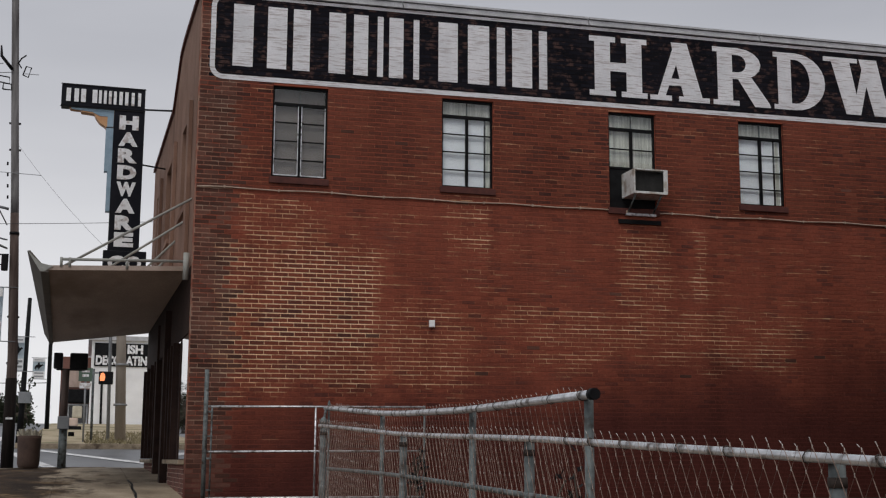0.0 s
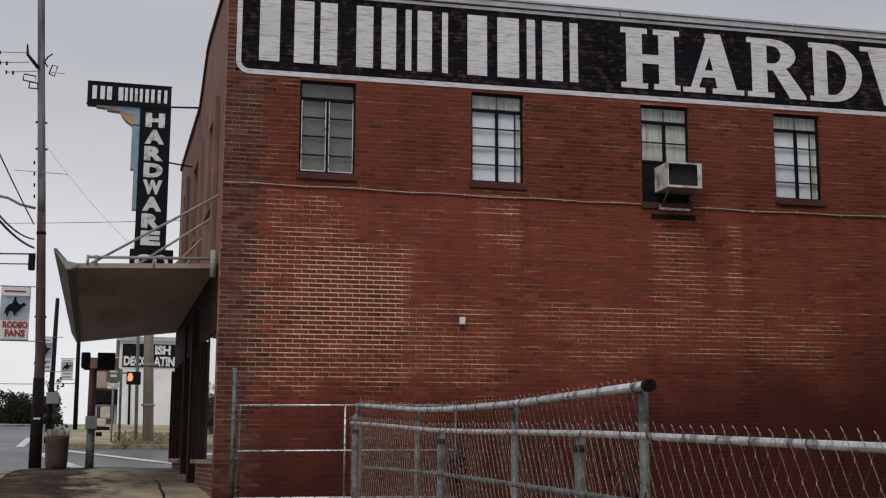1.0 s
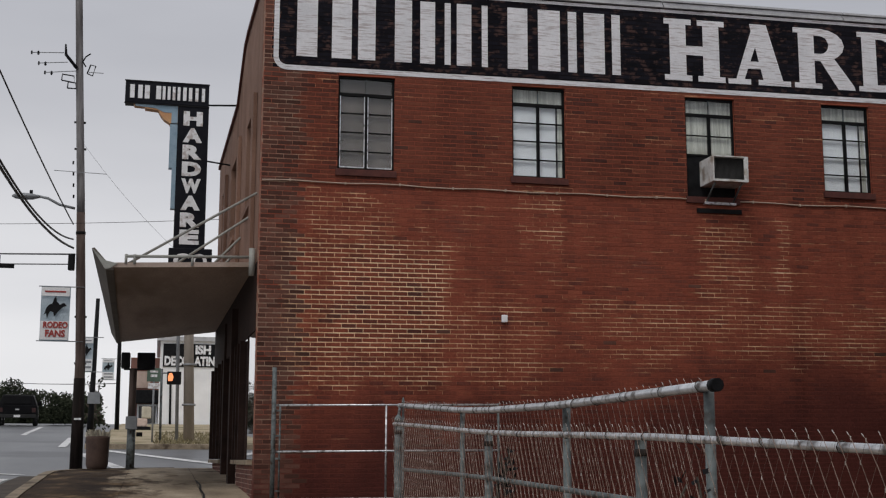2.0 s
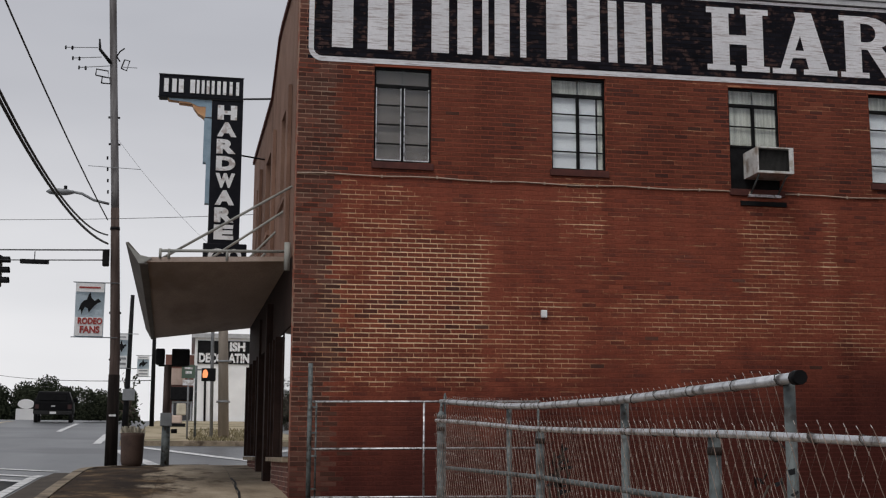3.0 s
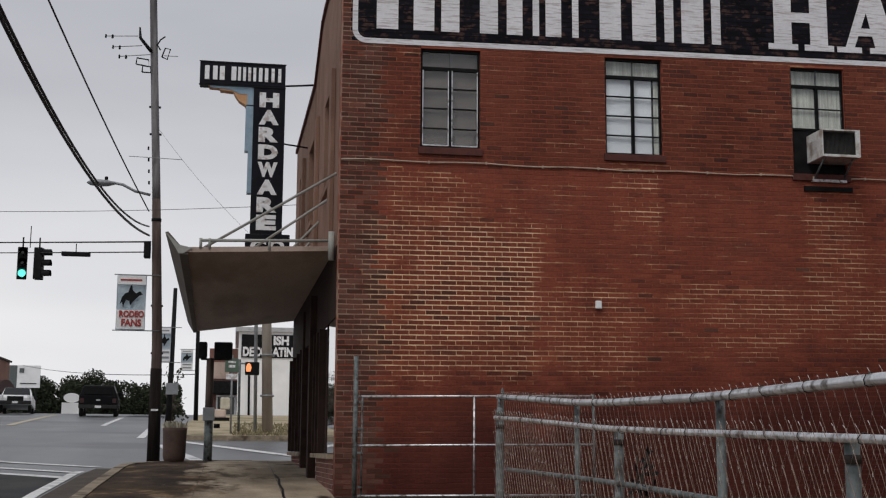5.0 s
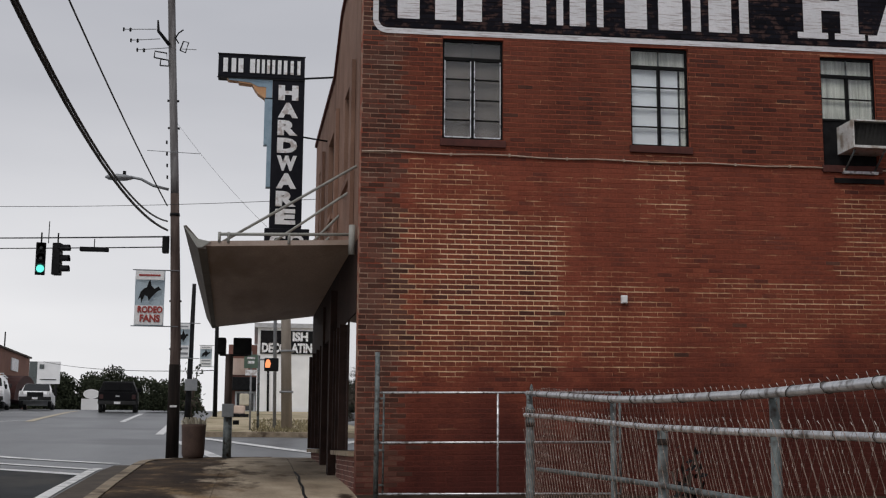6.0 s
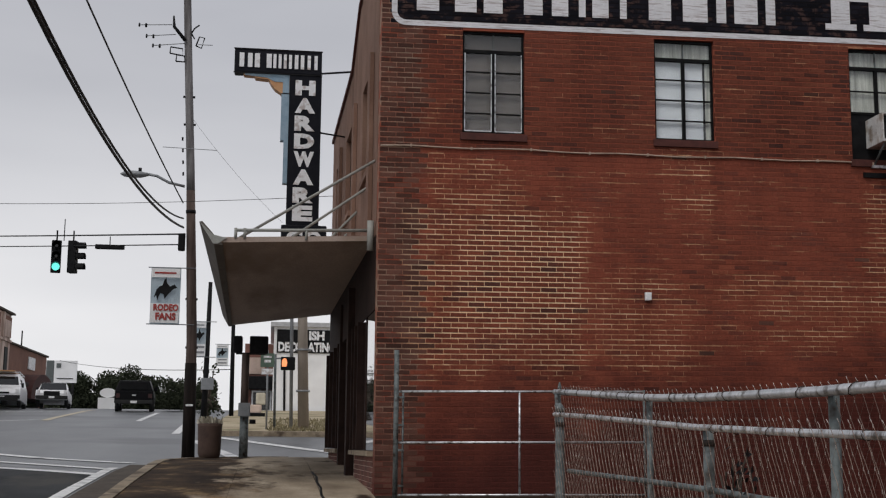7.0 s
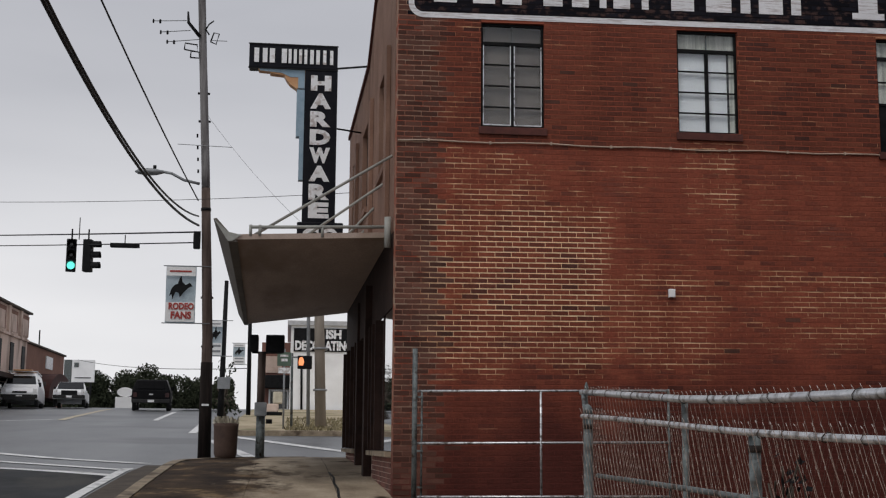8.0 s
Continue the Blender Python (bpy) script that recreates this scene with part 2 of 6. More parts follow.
    l.new(noise_a.outputs["Fac"], worn.inputs[0])
    l.new(course.outputs["Result"], worn.inputs[1])
    l.new(worn.outputs["Value"], total.inputs[2])
    ramp = n.new("ShaderNodeValToRGB")
    e = ramp.color_ramp.elements
    e[0].position, e[0].color = 0.60, (0.30, 0.083, 0.051, 1)
    e[1].position, e[1].color = 1.0, (0.97, 0.71, 0.45, 1)
    mid = ramp.color_ramp.elements.new(0.74)
    mid.color = (0.53, 0.275, 0.155, 1)
    l.new(total.outputs["Value"], ramp.inputs["Fac"])
    low = n.new("ShaderNodeMix")
    low.data_type = "RGBA"
    dull = n.new("ShaderNodeMix")
    dull.data_type = "RGBA"
    dull.inputs["B"].default_value = (0.36, 0.25, 0.185, 1)
    corner = n.new("ShaderNodeMapRange")
    corner.inputs["From Min"].default_value, corner.inputs["From Max"].default_value = 2.05, 1.85
    l.new(plain.outputs["X"], corner.inputs["Value"])
    patchy = n.new("ShaderNodeMapRange")
    patchy.inputs["From Min"].default_value, patchy.inputs["From Max"].default_value = 0.42, 0.58
    l.new(noise_a.outputs["Fac"], patchy.inputs["Value"])
    bare_joint = n.new("ShaderNodeMath")
    bare_joint.operation = "MULTIPLY"
    l.new(corner.outputs["Result"], bare_joint.inputs[0])
    l.new(patchy.outputs["Result"], bare_joint.inputs[1])
    l.new(bare_joint.outputs["Value"], dull.inputs["Factor"])
    l.new(ramp.outputs["Color"], dull.inputs["A"])
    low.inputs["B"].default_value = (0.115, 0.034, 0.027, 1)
    l.new(darker_foot(n, l, geo), low.inputs["Factor"])
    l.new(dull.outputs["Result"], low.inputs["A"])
    rise = n.new("ShaderNodeMath")
    rise.operation = "MULTIPLY_ADD"
    rise.inputs[1].default_value = -0.0115
    l.new(plain.outputs["X"], rise.inputs[0])
    l.new(plain.outputs["Z"], rise.inputs[2])
    over, past, sign = [n.new("ShaderNodeMath") for _ in range(3)]
    over.operation, past.operation, sign.operation = "GREATER_THAN", "GREATER_THAN", "MULTIPLY"
    over.inputs[1].default_value, past.inputs[1].default_value = 7.224, 1.55
    l.new(rise.outputs["Value"], over.inputs[0])
    l.new(plain.outputs["X"], past.inputs[0])
    l.new(over.outputs["Value"], sign.inputs[0])
    l.new(past.outputs["Value"], sign.inputs[1])
    black = n.new("ShaderNodeMix")
    black.data_type = "RGBA"
    black.inputs["B"].default_value = (0.011, 0.009, 0.011, 1)
    l.new(sign.outputs["Value"], black.inputs["Factor"])
    l.new(low.outputs["Result"], black.inputs["A"])
    l.new(black.outputs["Result"], p.inputs["Base Color"])
    p.inputs["Roughness"].default_value = 0.9
    p.inputs["Specular IOR Level"].default_value = 0.1
    return m


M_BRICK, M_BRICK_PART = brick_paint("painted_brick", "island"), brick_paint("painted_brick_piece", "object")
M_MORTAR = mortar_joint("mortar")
M_DARKBRICK = surface("brown_brick", (0.085, 0.040, 0.031), (0.14, 0.062, 0.045), 0.8, vary="island", scale=2.0, spec=0.12)
M_SIGNBRICK = surface("black_painted_brick", (0.007, 0.007, 0.011), (0.013, 0.012, 0.017), 0.8, vary="island", scale=1.5, spec=0.1, stain=((0.075, 0.043, 0.038), 8.0, (1, 1, 1.6)))
M_SIGNWHITE = surface("white_sign_paint", (0.68, 0.68, 0.70), (0.82, 0.81, 0.83), 0.7, scale=2, fine=30, bump=0.1, stain=((0.47, 0.42, 0.42), 5.0, (0.9, 1, 13.0)), grain=0.06)
M_FACADE = surface("brown_facade_render", (0.195, 0.112, 0.081), (0.275, 0.166, 0.122), 0.8, scale=1.2, spec=0.15, stain=((0.13, 0.074, 0.054), 0.9, (1, 1, 0.3)))
M_COPING = surface("grey_metal_coping", (0.40, 0.40, 0.41), (0.55, 0.55, 0.56), 0.5, 0.2, scale=4)
M_STEEL = surface("black_steel_sash", (0.004, 0.004, 0.005), (0.010, 0.010, 0.010), 0.6, 0.0, scale=8, spec=0.12)
M_SILL = surface("dark_red_brick_sill", (0.07, 0.022, 0.018), (0.11, 0.034, 0.026), 0.8, scale=6)
M_GALV = surface("galvanised_pipe", (0.55, 0.56, 0.58), (0.80, 0.81, 0.83), 0.40, 0.75, scale=9, fine=60, bump=0.05, stain=((0.17, 0.155, 0.145), 17.0))
M_GALV_DULL = surface("weathered_galvanised_post", (0.09, 0.105, 0.105), (0.21, 0.235, 0.235), 0.6, 0.25, scale=11, spec=0.2, stain=((0.055, 0.042, 0.034), 13.0))
M_RUST = surface("rusty_tie_wire", (0.022, 0.017, 0.015), (0.06, 0.045, 0.036), 0.8, scale=14, bump=0)
M_WIRE = surface("rusty_chain_link_wire", (0.11, 0.066, 0.05), (0.36, 0.265, 0.215), 0.5, 0.2, scale=26, bump=0)
# Pale colour that paints glints on the wire tips and hooks.
M_GLINT = surface("wire_glint", (0.40, 0.33, 0.29), (0.72, 0.68, 0.64), 0.4, 0.2, scale=14, bump=0)
M_ASPHALT = surface("asphalt", (0.068, 0.072, 0.077), (0.138, 0.143, 0.149), 0.42, scale=0.45, fine=60, spec=0.9, stretch=(1, 0.35, 1), stain=((0.042, 0.044, 0.048), 0.5, (0.35, 0.55, 1)), grain=0.28)


def pavement_concrete(name):
    """Tan concrete, worn pale down the middle, with brown leaf stain spreading in from the kerb."""
    m, n, l, p = nodes_of(name)
    geo, sep = n.new("ShaderNodeNewGeometry"), n.new("ShaderNodeSeparateXYZ")
    l.new(geo.outputs["Position"], sep.inputs["Vector"])

    def noise(scale, stretch, detail=5):
        mp, t = n.new("ShaderNodeMapping"), n.new("ShaderNodeTexNoise")
        mp.inputs["Scale"].default_value = stretch
        t.inputs["Scale"].default_value, t.inputs["Detail"].default_value, t.inputs["Roughness"].default_value = scale, detail, 0.62
        l.new(geo.outputs["Position"], mp.inputs["Vector"])
        l.new(mp.outputs["Vector"], t.inputs["Vector"])
        return t.outputs["Fac"]

    def ramp(value, stops):
        r = n.new("ShaderNodeValToRGB")
        e = r.color_ramp.elements
        e[0].position, e[0].color = stops[0][0], (*stops[0][1], 1)
        e[1].position, e[1].color = stops[-1][0], (*stops[-1][1], 1)
        for pos, c in stops[1:-1]:
            e.new(pos).color = (*c, 1)
        l.new(value, r.inputs["Fac"])
        return r.outputs["Color"]

    def mix(fac, a, b, mode="MIX"):
        x = n.new("ShaderNodeMix")
        x.data_type, x.blend_type = "RGBA", mode
        if isinstance(fac, float):
            x.inputs["Factor"].default_value = fac
        else:
            l.new(fac, x.inputs["Factor"])
        l.new(a, x.inputs["A"])
        l.new(b, x.inputs["B"])
        return x.outputs["Result"]

    clean = ramp(noise(0.8, (1.2, 0.6, 1)), ((0.32, (0.20, 0.155, 0.11)), (0.52, (0.37, 0.30, 0.22)), (0.68, (0.52, 0.435, 0.33))))
    dirt = ramp(noise(1.6, (1, 0.7, 1)), ((0.38, (0.024, 0.015, 0.010)), (0.56, (0.066, 0.042, 0.025)), (0.68, (0.25, 0.17, 0.09))))
    side = n.new("ShaderNodeMapRange")
    side.inputs["From Min"].default_value, side.inputs["From Max"].default_value = -1.9, 0.5
    side.inputs["To Min"].default_value, side.inputs["To Max"].default_value = 0.36, -0.13
    l.new(sep.outputs["X"], side.inputs["Value"])
    total = n.new("ShaderNodeMath")
    l.new(noise(1.15, (1.1, 0.5, 1), 8), total.inputs[0])
    l.new(side.outputs["Result"], total.inputs[1])
    colour = mix(ramp(total.outputs["Value"], ((0.46, (0, 0, 0)), (0.57, (1, 1, 1)))), clean, dirt)
    fine = noise(42, (1, 1, 1))
    colour = mix(1.0, colour, ramp(fine, ((0.3, (0.74, 0.74, 0.74)), (0.7, (1.18, 1.18, 1.18)))), "MULTIPLY")
    l.new(colour, p.inputs["Base Color"])
    p.inputs["Roughness"].default_value, p.inputs["Specular IOR Level"].default_value = 0.85, 0.15
    b = n.new("ShaderNodeBump")
    b.inputs["Strength"].default_value, b.inputs["Distance"].default_value = 0.2, 0.02
    l.new(fine, b.inputs["Height"])
    l.new(b.outputs["Normal"], p.inputs["Normal"])
    return m


M_PAVE = pavement_concrete("pavement_concrete")
M_ASPHALT_DARK = surface("darker_asphalt", (0.026, 0.028, 0.030), (0.055, 0.057, 0.060), 0.9, scale=0.6, fine=60, spec=0.12, grain=0.3, stain=((0.07, 0.068, 0.064), 1.1, (1, 0.4, 1)))
M_LOT = surface("dark_leafy_earth", (0.022, 0.016, 0.012), (0.062, 0.044, 0.031), 0.95, scale=2.2, fine=40, bump=0.5, spec=0.1, grain=0.3)
M_KERB = surface("worn_kerb", (0.20, 0.16, 0.11), (0.36, 0.29, 0.21), 0.85, scale=2.5, fine=30, stain=((0.075, 0.052, 0.034), 2.0), grain=0.22)
M_LINE = surface("road_paint_white", (0.66, 0.66, 0.66), (0.84, 0.84, 0.83), 0.7, scale=3, fine=20, stain=((0.42, 0.42, 0.42), 3.0))
M_YELLOW = surface("road_paint_yellow", (0.44, 0.385, 0.29), (0.55, 0.48, 0.365), 0.7, scale=3, fine=20)
M_GRASS = surface("dry_grass", (0.36, 0.29, 0.19), (0.50, 0.42, 0.29), 0.95, scale=0.6, fine=30, bump=0.5, stain=((0.20, 0.18, 0.09), 0.5), grain=0.22)
M_BLADE = surface("dry_grass_blades", (0.17, 0.145, 0.08), (0.29, 0.25, 0.15), 0.9, vary="island", bump=0)
M_WOODGREY = surface("silvered_pole_wood", (0.12, 0.112, 0.112), (0.24, 0.23, 0.23), 0.85, scale=2, fine=20, stretch=(6, 6, 0.5), spec=0.15, stain=((0.06, 0.052, 0.05), 0.7, (2, 2, 0.5)))
M_WOOD = surface("weathered_pole_wood", (0.062, 0.044, 0.038), (0.135, 0.101, 0.088), 0.85, scale=2, fine=20, stretch=(6, 6, 0.5), spec=0.15, stain=((0.040, 0.026, 0.021), 0.9, (2, 2, 0.3)))
M_TARRED = surface("tarred_wood", (0.009, 0.007, 0.006), (0.022, 0.016, 0.014), 0.85, scale=3, fine=20, stretch=(6, 6, 0.5), spec=0.12)
M_BLACK = surface("black_paint", (0.006, 0.006, 0.007), (0.014, 0.014, 0.015), 0.6, scale=6, spec=0.12)
M_SIGNBLACK = surface("black_enamel", (0.005, 0.006, 0.010), (0.012, 0.012, 0.017), 0.5, scale=4, fine=30, bump=0.03, spec=0.12)
M_LETTER = surface("white_enamel", (0.76, 0.77, 0.78), (0.86, 0.86, 0.87), 0.45, scale=5, bump=0.03, stain=((0.5, 0.45, 0.43), 9.0), grain=0.04)
M_BLUE = surface("pale_blue_enamel", (0.22, 0.33, 0.42), (0.32, 0.43, 0.52), 0.5, scale=5, grain=0.04)
M_ORANGE = surface("orange_enamel", (0.52, 0.26, 0.12), (0.62, 0.36, 0.18), 0.5, scale=5, grain=0.04)
M_CANOPY = surface("brown_canopy_soffit", (0.39, 0.31, 0.265), (0.49, 0.39, 0.335), 0.8, scale=1.2, stretch=(1, 0.25, 1), spec=0.12, stain=((0.31, 0.235, 0.19), 1.1, (1, 0.3, 1)))
M_LIP = surface("brown_grey_canopy_lip", (0.13, 0.115, 0.10), (0.19, 0.17, 0.15), 0.8, scale=2, spec=0.12)
M_FASCIA = surface("grey_canopy_fascia", (0.26, 0.26, 0.24), (0.36, 0.36, 0.33), 0.7, scale=2)
M_WHITEPAINT = surface("white_paint", (0.86, 0.86, 0.86), (0.92, 0.92, 0.92), 0.7, scale=0.3, fine=0.8, bump=0)
M_FRAME = surface("dark_storefront_frame", (0.022, 0.012, 0.010), (0.042, 0.023, 0.018), 0.75, scale=5, spec=0.15)
M_BULKBRICK = surface("red_bulkhead_brick", (0.105, 0.038, 0.028), (0.165, 0.06, 0.044), 0.8, vary="object", scale=4)
M_PALEMORTAR = surface("pale_mortar", (0.42, 0.33, 0.27), (0.54, 0.43, 0.35), 0.9, scale=6)
M_GLASS = glass("window_glass")
M_SCREEN = surface("grey_insect_screen", (0.125, 0.104, 0.090), (0.175, 0.147, 0.128), 0.7, scale=1.5, bump=0, grain=0.04)
M_SHADE = surface("white_window_shade", (0.80, 0.83, 0.86), (0.88, 0.90, 0.92), 0.8, scale=1.5, bump=0, grain=0.04)
M_CURTAIN = surface("cream_curtain", (0.34, 0.34, 0.29), (0.74, 0.74, 0.66), 0.9, scale=3, stretch=(7, 1, 0.4))
M_ROOM = surface("dim_room", (0.035, 0.032, 0.03), (0.05, 0.046, 0.044), 0.9, bump=0)
M_AC = surface("white_appliance_enamel", (0.66, 0.66, 0.64), (0.76, 0.76, 0.74), 0.5, scale=5, bump=0.02, stain=((0.4, 0.34, 0.28), 6.0))
M_COIL = surface("dusty_cooling_fins", (0.035, 0.034, 0.033), (0.06, 0.058, 0.055), 0.7, scale=10)
M_CABLE = surface("cable_sheath", (0.34, 0.24, 0.18), (0.50, 0.38, 0.30), 0.6, scale=6, bump=0)
M_WIREBLACK = surface("black_wire", (0.012, 0.012, 0.013), (0.02, 0.02, 0.02), 0.6, bump=0)
M_LEAF = surface("dark_leaves", (0.020, 0.025, 0.016), (0.048, 0.055, 0.034), 0.9, vary="island", bump=0, spec=0.05)
M_BARK = surface("bark", (0.05, 0.04, 0.03), (0.09, 0.07, 0.055), 0.9)
M_PLANTER = surface("brown_planter", (0.06, 0.036, 0.028), (0.09, 0.055, 0.042), 0.8, scale=4)
M_FLOWER = surface("pale_dry_flowers", (0.4, 0.36, 0.28), (0.6, 0.56, 0.46), 0.9, vary="island", bump=0)
M_GREEN = glow("green_signal_lens", (0.16, 0.95, 0.78), 1.1)
M_REDHAND = glow("orange_signal_hand", (1.0, 0.33, 0.13), 0.8)
M_SIGNGREEN = surface("green_street_sign", (0.075, 0.115, 0.085), (0.10, 0.15, 0.11), 0.5, bump=0)
M_RUBBER = surface("tyre_rubber", (0.012, 0.012, 0.012), (0.022, 0.022, 0.022), 0.8)
M_CARWHITE = surface("white_car_paint", (0.86, 0.86, 0.87), (0.92, 0.92, 0.93), 0.3, bump=0, spec=0.6)
M_CARBLACK = surface("black_car_paint", (0.003, 0.003, 0.004), (0.006, 0.006, 0.007), 0.45, bump=0, spec=0.1)
M_TINTED = surface("tinted_rear_glass", (0.003, 0.003, 0.004), (0.005, 0.005, 0.006), 0.2, bump=0, spec=0.12)
M_SHOPGLASS = surface("shop_window_glass", (0.02, 0.022, 0.024), (0.03, 0.032, 0.034), 0.02, bump=0, spec=1.0)
M_SHOPGLASS.node_tree.nodes["Principled BSDF"].inputs["IOR"].default_value = 2.0
M_SHOPGLASS.node_tree.nodes["Principled BSDF"].inputs["Coat Weight"].default_value = 1.0
M_CARGLASS = surface("dark_glass", (0.008, 0.009, 0.010), (0.014, 0.015, 0.016), 0.04, bump=0, spec=0.5)
M_CHROME = surface("dull_chrome", (0.4, 0.4, 0.42), (0.55, 0.55, 0.56), 0.3, 0.8, bump=0)
M_TAN = surface("tan_stucco", (0.56, 0.43, 0.365), (0.70, 0.555, 0.475), 0.85, scale=0.8, stain=((0.33, 0.235, 0.19), 0.7, (1, 1, 0.4)))
M_BROWNBLD = surface("brown_brick_far", (0.19, 0.092, 0.066), (0.26, 0.13, 0.092), 0.85, scale=0.8)
M_BRICKFAR = surface("red_brick_far", (0.16, 0.075, 0.058), (0.22, 0.105, 0.082), 0.85, scale=0.8)
M_AWNRED = surface("dark_red_awning", (0.045, 0.016, 0.013), (0.07, 0.024, 0.02), 0.85)
M_BANNER = surface("pale_blue_banner_cloth", (0.56, 0.65, 0.70), (0.66, 0.73, 0.77), 0.85, scale=2, bump=0)
M_BANNERWHITE = surface("white_banner_cloth", (0.78, 0.78, 0.78), (0.86, 0.86, 0.86), 0.85, scale=2, bump=0)
M_RED = surface("red_print", (0.32, 0.045, 0.04), (0.4, 0.06, 0.05), 0.8, bump=0)
M_TAILRED = surface("dark_red_lens", (0.022, 0.005, 0.005), (0.04, 0.008, 0.007), 0.3, bump=0)
M_LAMPGREY = surface("lamp_head_grey", (0.22, 0.23, 0.24), (0.3, 0.31, 0.32), 0.5, 0.3, bump=0)
M_CONCPOLE = surface("tan_concrete_pole", (0.28, 0.24, 0.20), (0.38, 0.33, 0.28), 0.8, scale=2, stretch=(3, 3, 0.4))


# ---- mesh helpers ----
def part(name, bm, material, parent=None, label="", smooth=False):
    me = bpy.data.meshes.new(name)
    bm.to_mesh(me)
    bm.free()
    for m in (material if isinstance(material, (list, tuple)) else [material]):
        me.materials.append(m)
    if smooth:
        for f in me.polygons:
            f.use_smooth = True
    ob = new(name, me)
    if parent:
        ob.parent = parent
    if label:
        ob["label"] = label
    return ob


def thing(name, label, category, group="", kind="", at=(0, 0, 0)):
    e = new(name)
    e.location = at
    return tagged(e, label, category, group, kind)


def box(bm, x0, x1, y0, y1, z0, z1, mat=0, bevel=0.0):
    vs = [bm.verts.new(p) for p in ((x0, y0, z0), (x1, y0, z0), (x1, y1, z0), (x0, y1, z0), (x0, y0, z1), (x1, y0, z1), (x1, y1, z1), (x0, y1, z1))]
    fs = []
    for q in ((3, 2, 1, 0), (4, 5, 6, 7), (0, 1, 5, 4), (1, 2, 6, 5), (2, 3, 7, 6), (3, 0, 4, 7)):
        f = bm.faces.new([vs[i] for i in q])
        f.material_index = mat
        fs.append(f)
    if bevel:
        es = list({e for f in fs for e in f.edges})
        bmesh.ops.bevel(bm, geom=es, offset=bevel, segments=2, affect="EDGES", profile=0.6)
    return vs


def boxed(*a, bevel=0.0):
    bm = bmesh.new()
    box(bm, *a, bevel=bevel)
    return bm


def tube(bm, points, radius, sides=8, cap=True, mat=0):
    """A round tube along a row of points; radius may be a list, one for each point."""
    pts = [Vector(p) for p in points]
    rings = []
    up = Vector((0, 0, 1))
    for i, p in enumerate(pts):
        d = (pts[min(i + 1, len(pts) - 1)] - pts[max(i - 1, 0)]).normalized()
        a = d.cross(up)
        if a.length < 0.05:
            a = d.cross(Vector((1, 0, 0)))
        a.normalize()
        b = d.cross(a)
        r = radius[i] if isinstance(radius, (list, tuple)) else radius
        rings.append([bm.verts.new(p + r * (math.cos(2 * math.pi * k / sides) * a + math.sin(2 * math.pi * k / sides) * b)) for k in range(sides)])
    for r0, r1 in zip(rings, rings[1:]):
        for k in range(sides):
            f = bm.faces.new((r0[k], r0[(k + 1) % sides], r1[(k + 1) % sides], r1[k]))
            f.smooth, f.material_index = True, mat
    if cap:
        bm.faces.new(rings[0][::-1]).material_index = mat
        bm.faces.new(rings[-1]).material_index = mat
    return bm


def tubed(points, radius, sides=8):
    return tube(bmesh.new(), points, radius, sides)


def prism(bm, outline, to3d, depth, mat=0):
    """A flat outline (u, v) pushed back by depth; to3d(u, v, d) gives its place."""
    a = [bm.verts.new(to3d(u, v, 0)) for u, v in outline]
    b = [bm.verts.new(to3d(u, v, depth)) for u, v in outline]
    fs = [bm.faces.new(a), bm.faces.new(b[::-1])]
    for i in range(len(a)):
        j = (i + 1) % len(a)
        fs.append(bm.faces.new((a[j], a[i], b[i], b[j])))
    for f in fs:
        f.material_index = mat
    bmesh.ops.recalc_face_normals(bm, faces=fs)
    return bm


def lathe(bm, profile, sides=16, at=(0, 0, 0)):
    rings = [[bm.verts.new((at[0] + r * math.cos(2 * math.pi * k / sides), at[1] + r * math.sin(2 * math.pi * k / sides), at[2] + z)) for k in range(sides)] for r, z in profile]
    for r0, r1 in zip(rings, rings[1:]):
        for k in range(sides):
            bm.faces.new((r0[k], r0[(k + 1) % sides], r1[(k + 1) % sides], r1[k])).smooth = True
    bm.faces.new(rings[0][::-1])
    bm.faces.new(rings[-1])
    return bm


def glyphs(text, size, extrude=0.004, bold=0.0):
    """Text in the built-in font as a bmesh standing in the x-z plane, facing -y, centred on the origin."""
    cu = bpy.data.curves.new("text", "FONT")
    cu.body, cu.size, cu.extrude, cu.offset = text, size, extrude, bold
    cu.resolution_u = 3
    cu.align_x, cu.align_y = "CENTER", "CENTER"
    ob = bpy.data.objects.new("text", cu)
    scene.collection.objects.link(ob)
    me = bpy.data.meshes.new_from_object(ob.evaluated_get(bpy.context.evaluated_depsgraph_get()))
    bm = bmesh.new()
    bm.from_mesh(me)
    bpy.data.objects.remove(ob)
    bpy.data.curves.remove(cu)
    bpy.data.meshes.remove(me)
    bmesh.ops.transform(bm, matrix=pose(0, 0, 0, 90, 0, 0), verts=bm.verts)
    return bm


def fit_glyphs(text, x0, x1, z0, z1, y, bold=0.03, depth=0.012):
    """Text stretched into a rectangle of the x-z plane at y, facing -y."""
    bm = glyphs(text, 1.0, 0.5, bold)
    lo = [min(v.co[i] for v in bm.verts) for i in range(3)]
    hi = [max(v.co[i] for v in bm.verts) for i in range(3)]
    for v in bm.verts:
        v.co = Vector((x0 + (v.co.x - lo[0]) / (hi[0] - lo[0]) * (x1 - x0), y + (v.co.y - lo[1]) / (hi[1] - lo[1]) * depth - depth, z0 + (v.co.z - lo[2]) / (hi[2] - lo[2]) * (z1 - z0)))
    return bm


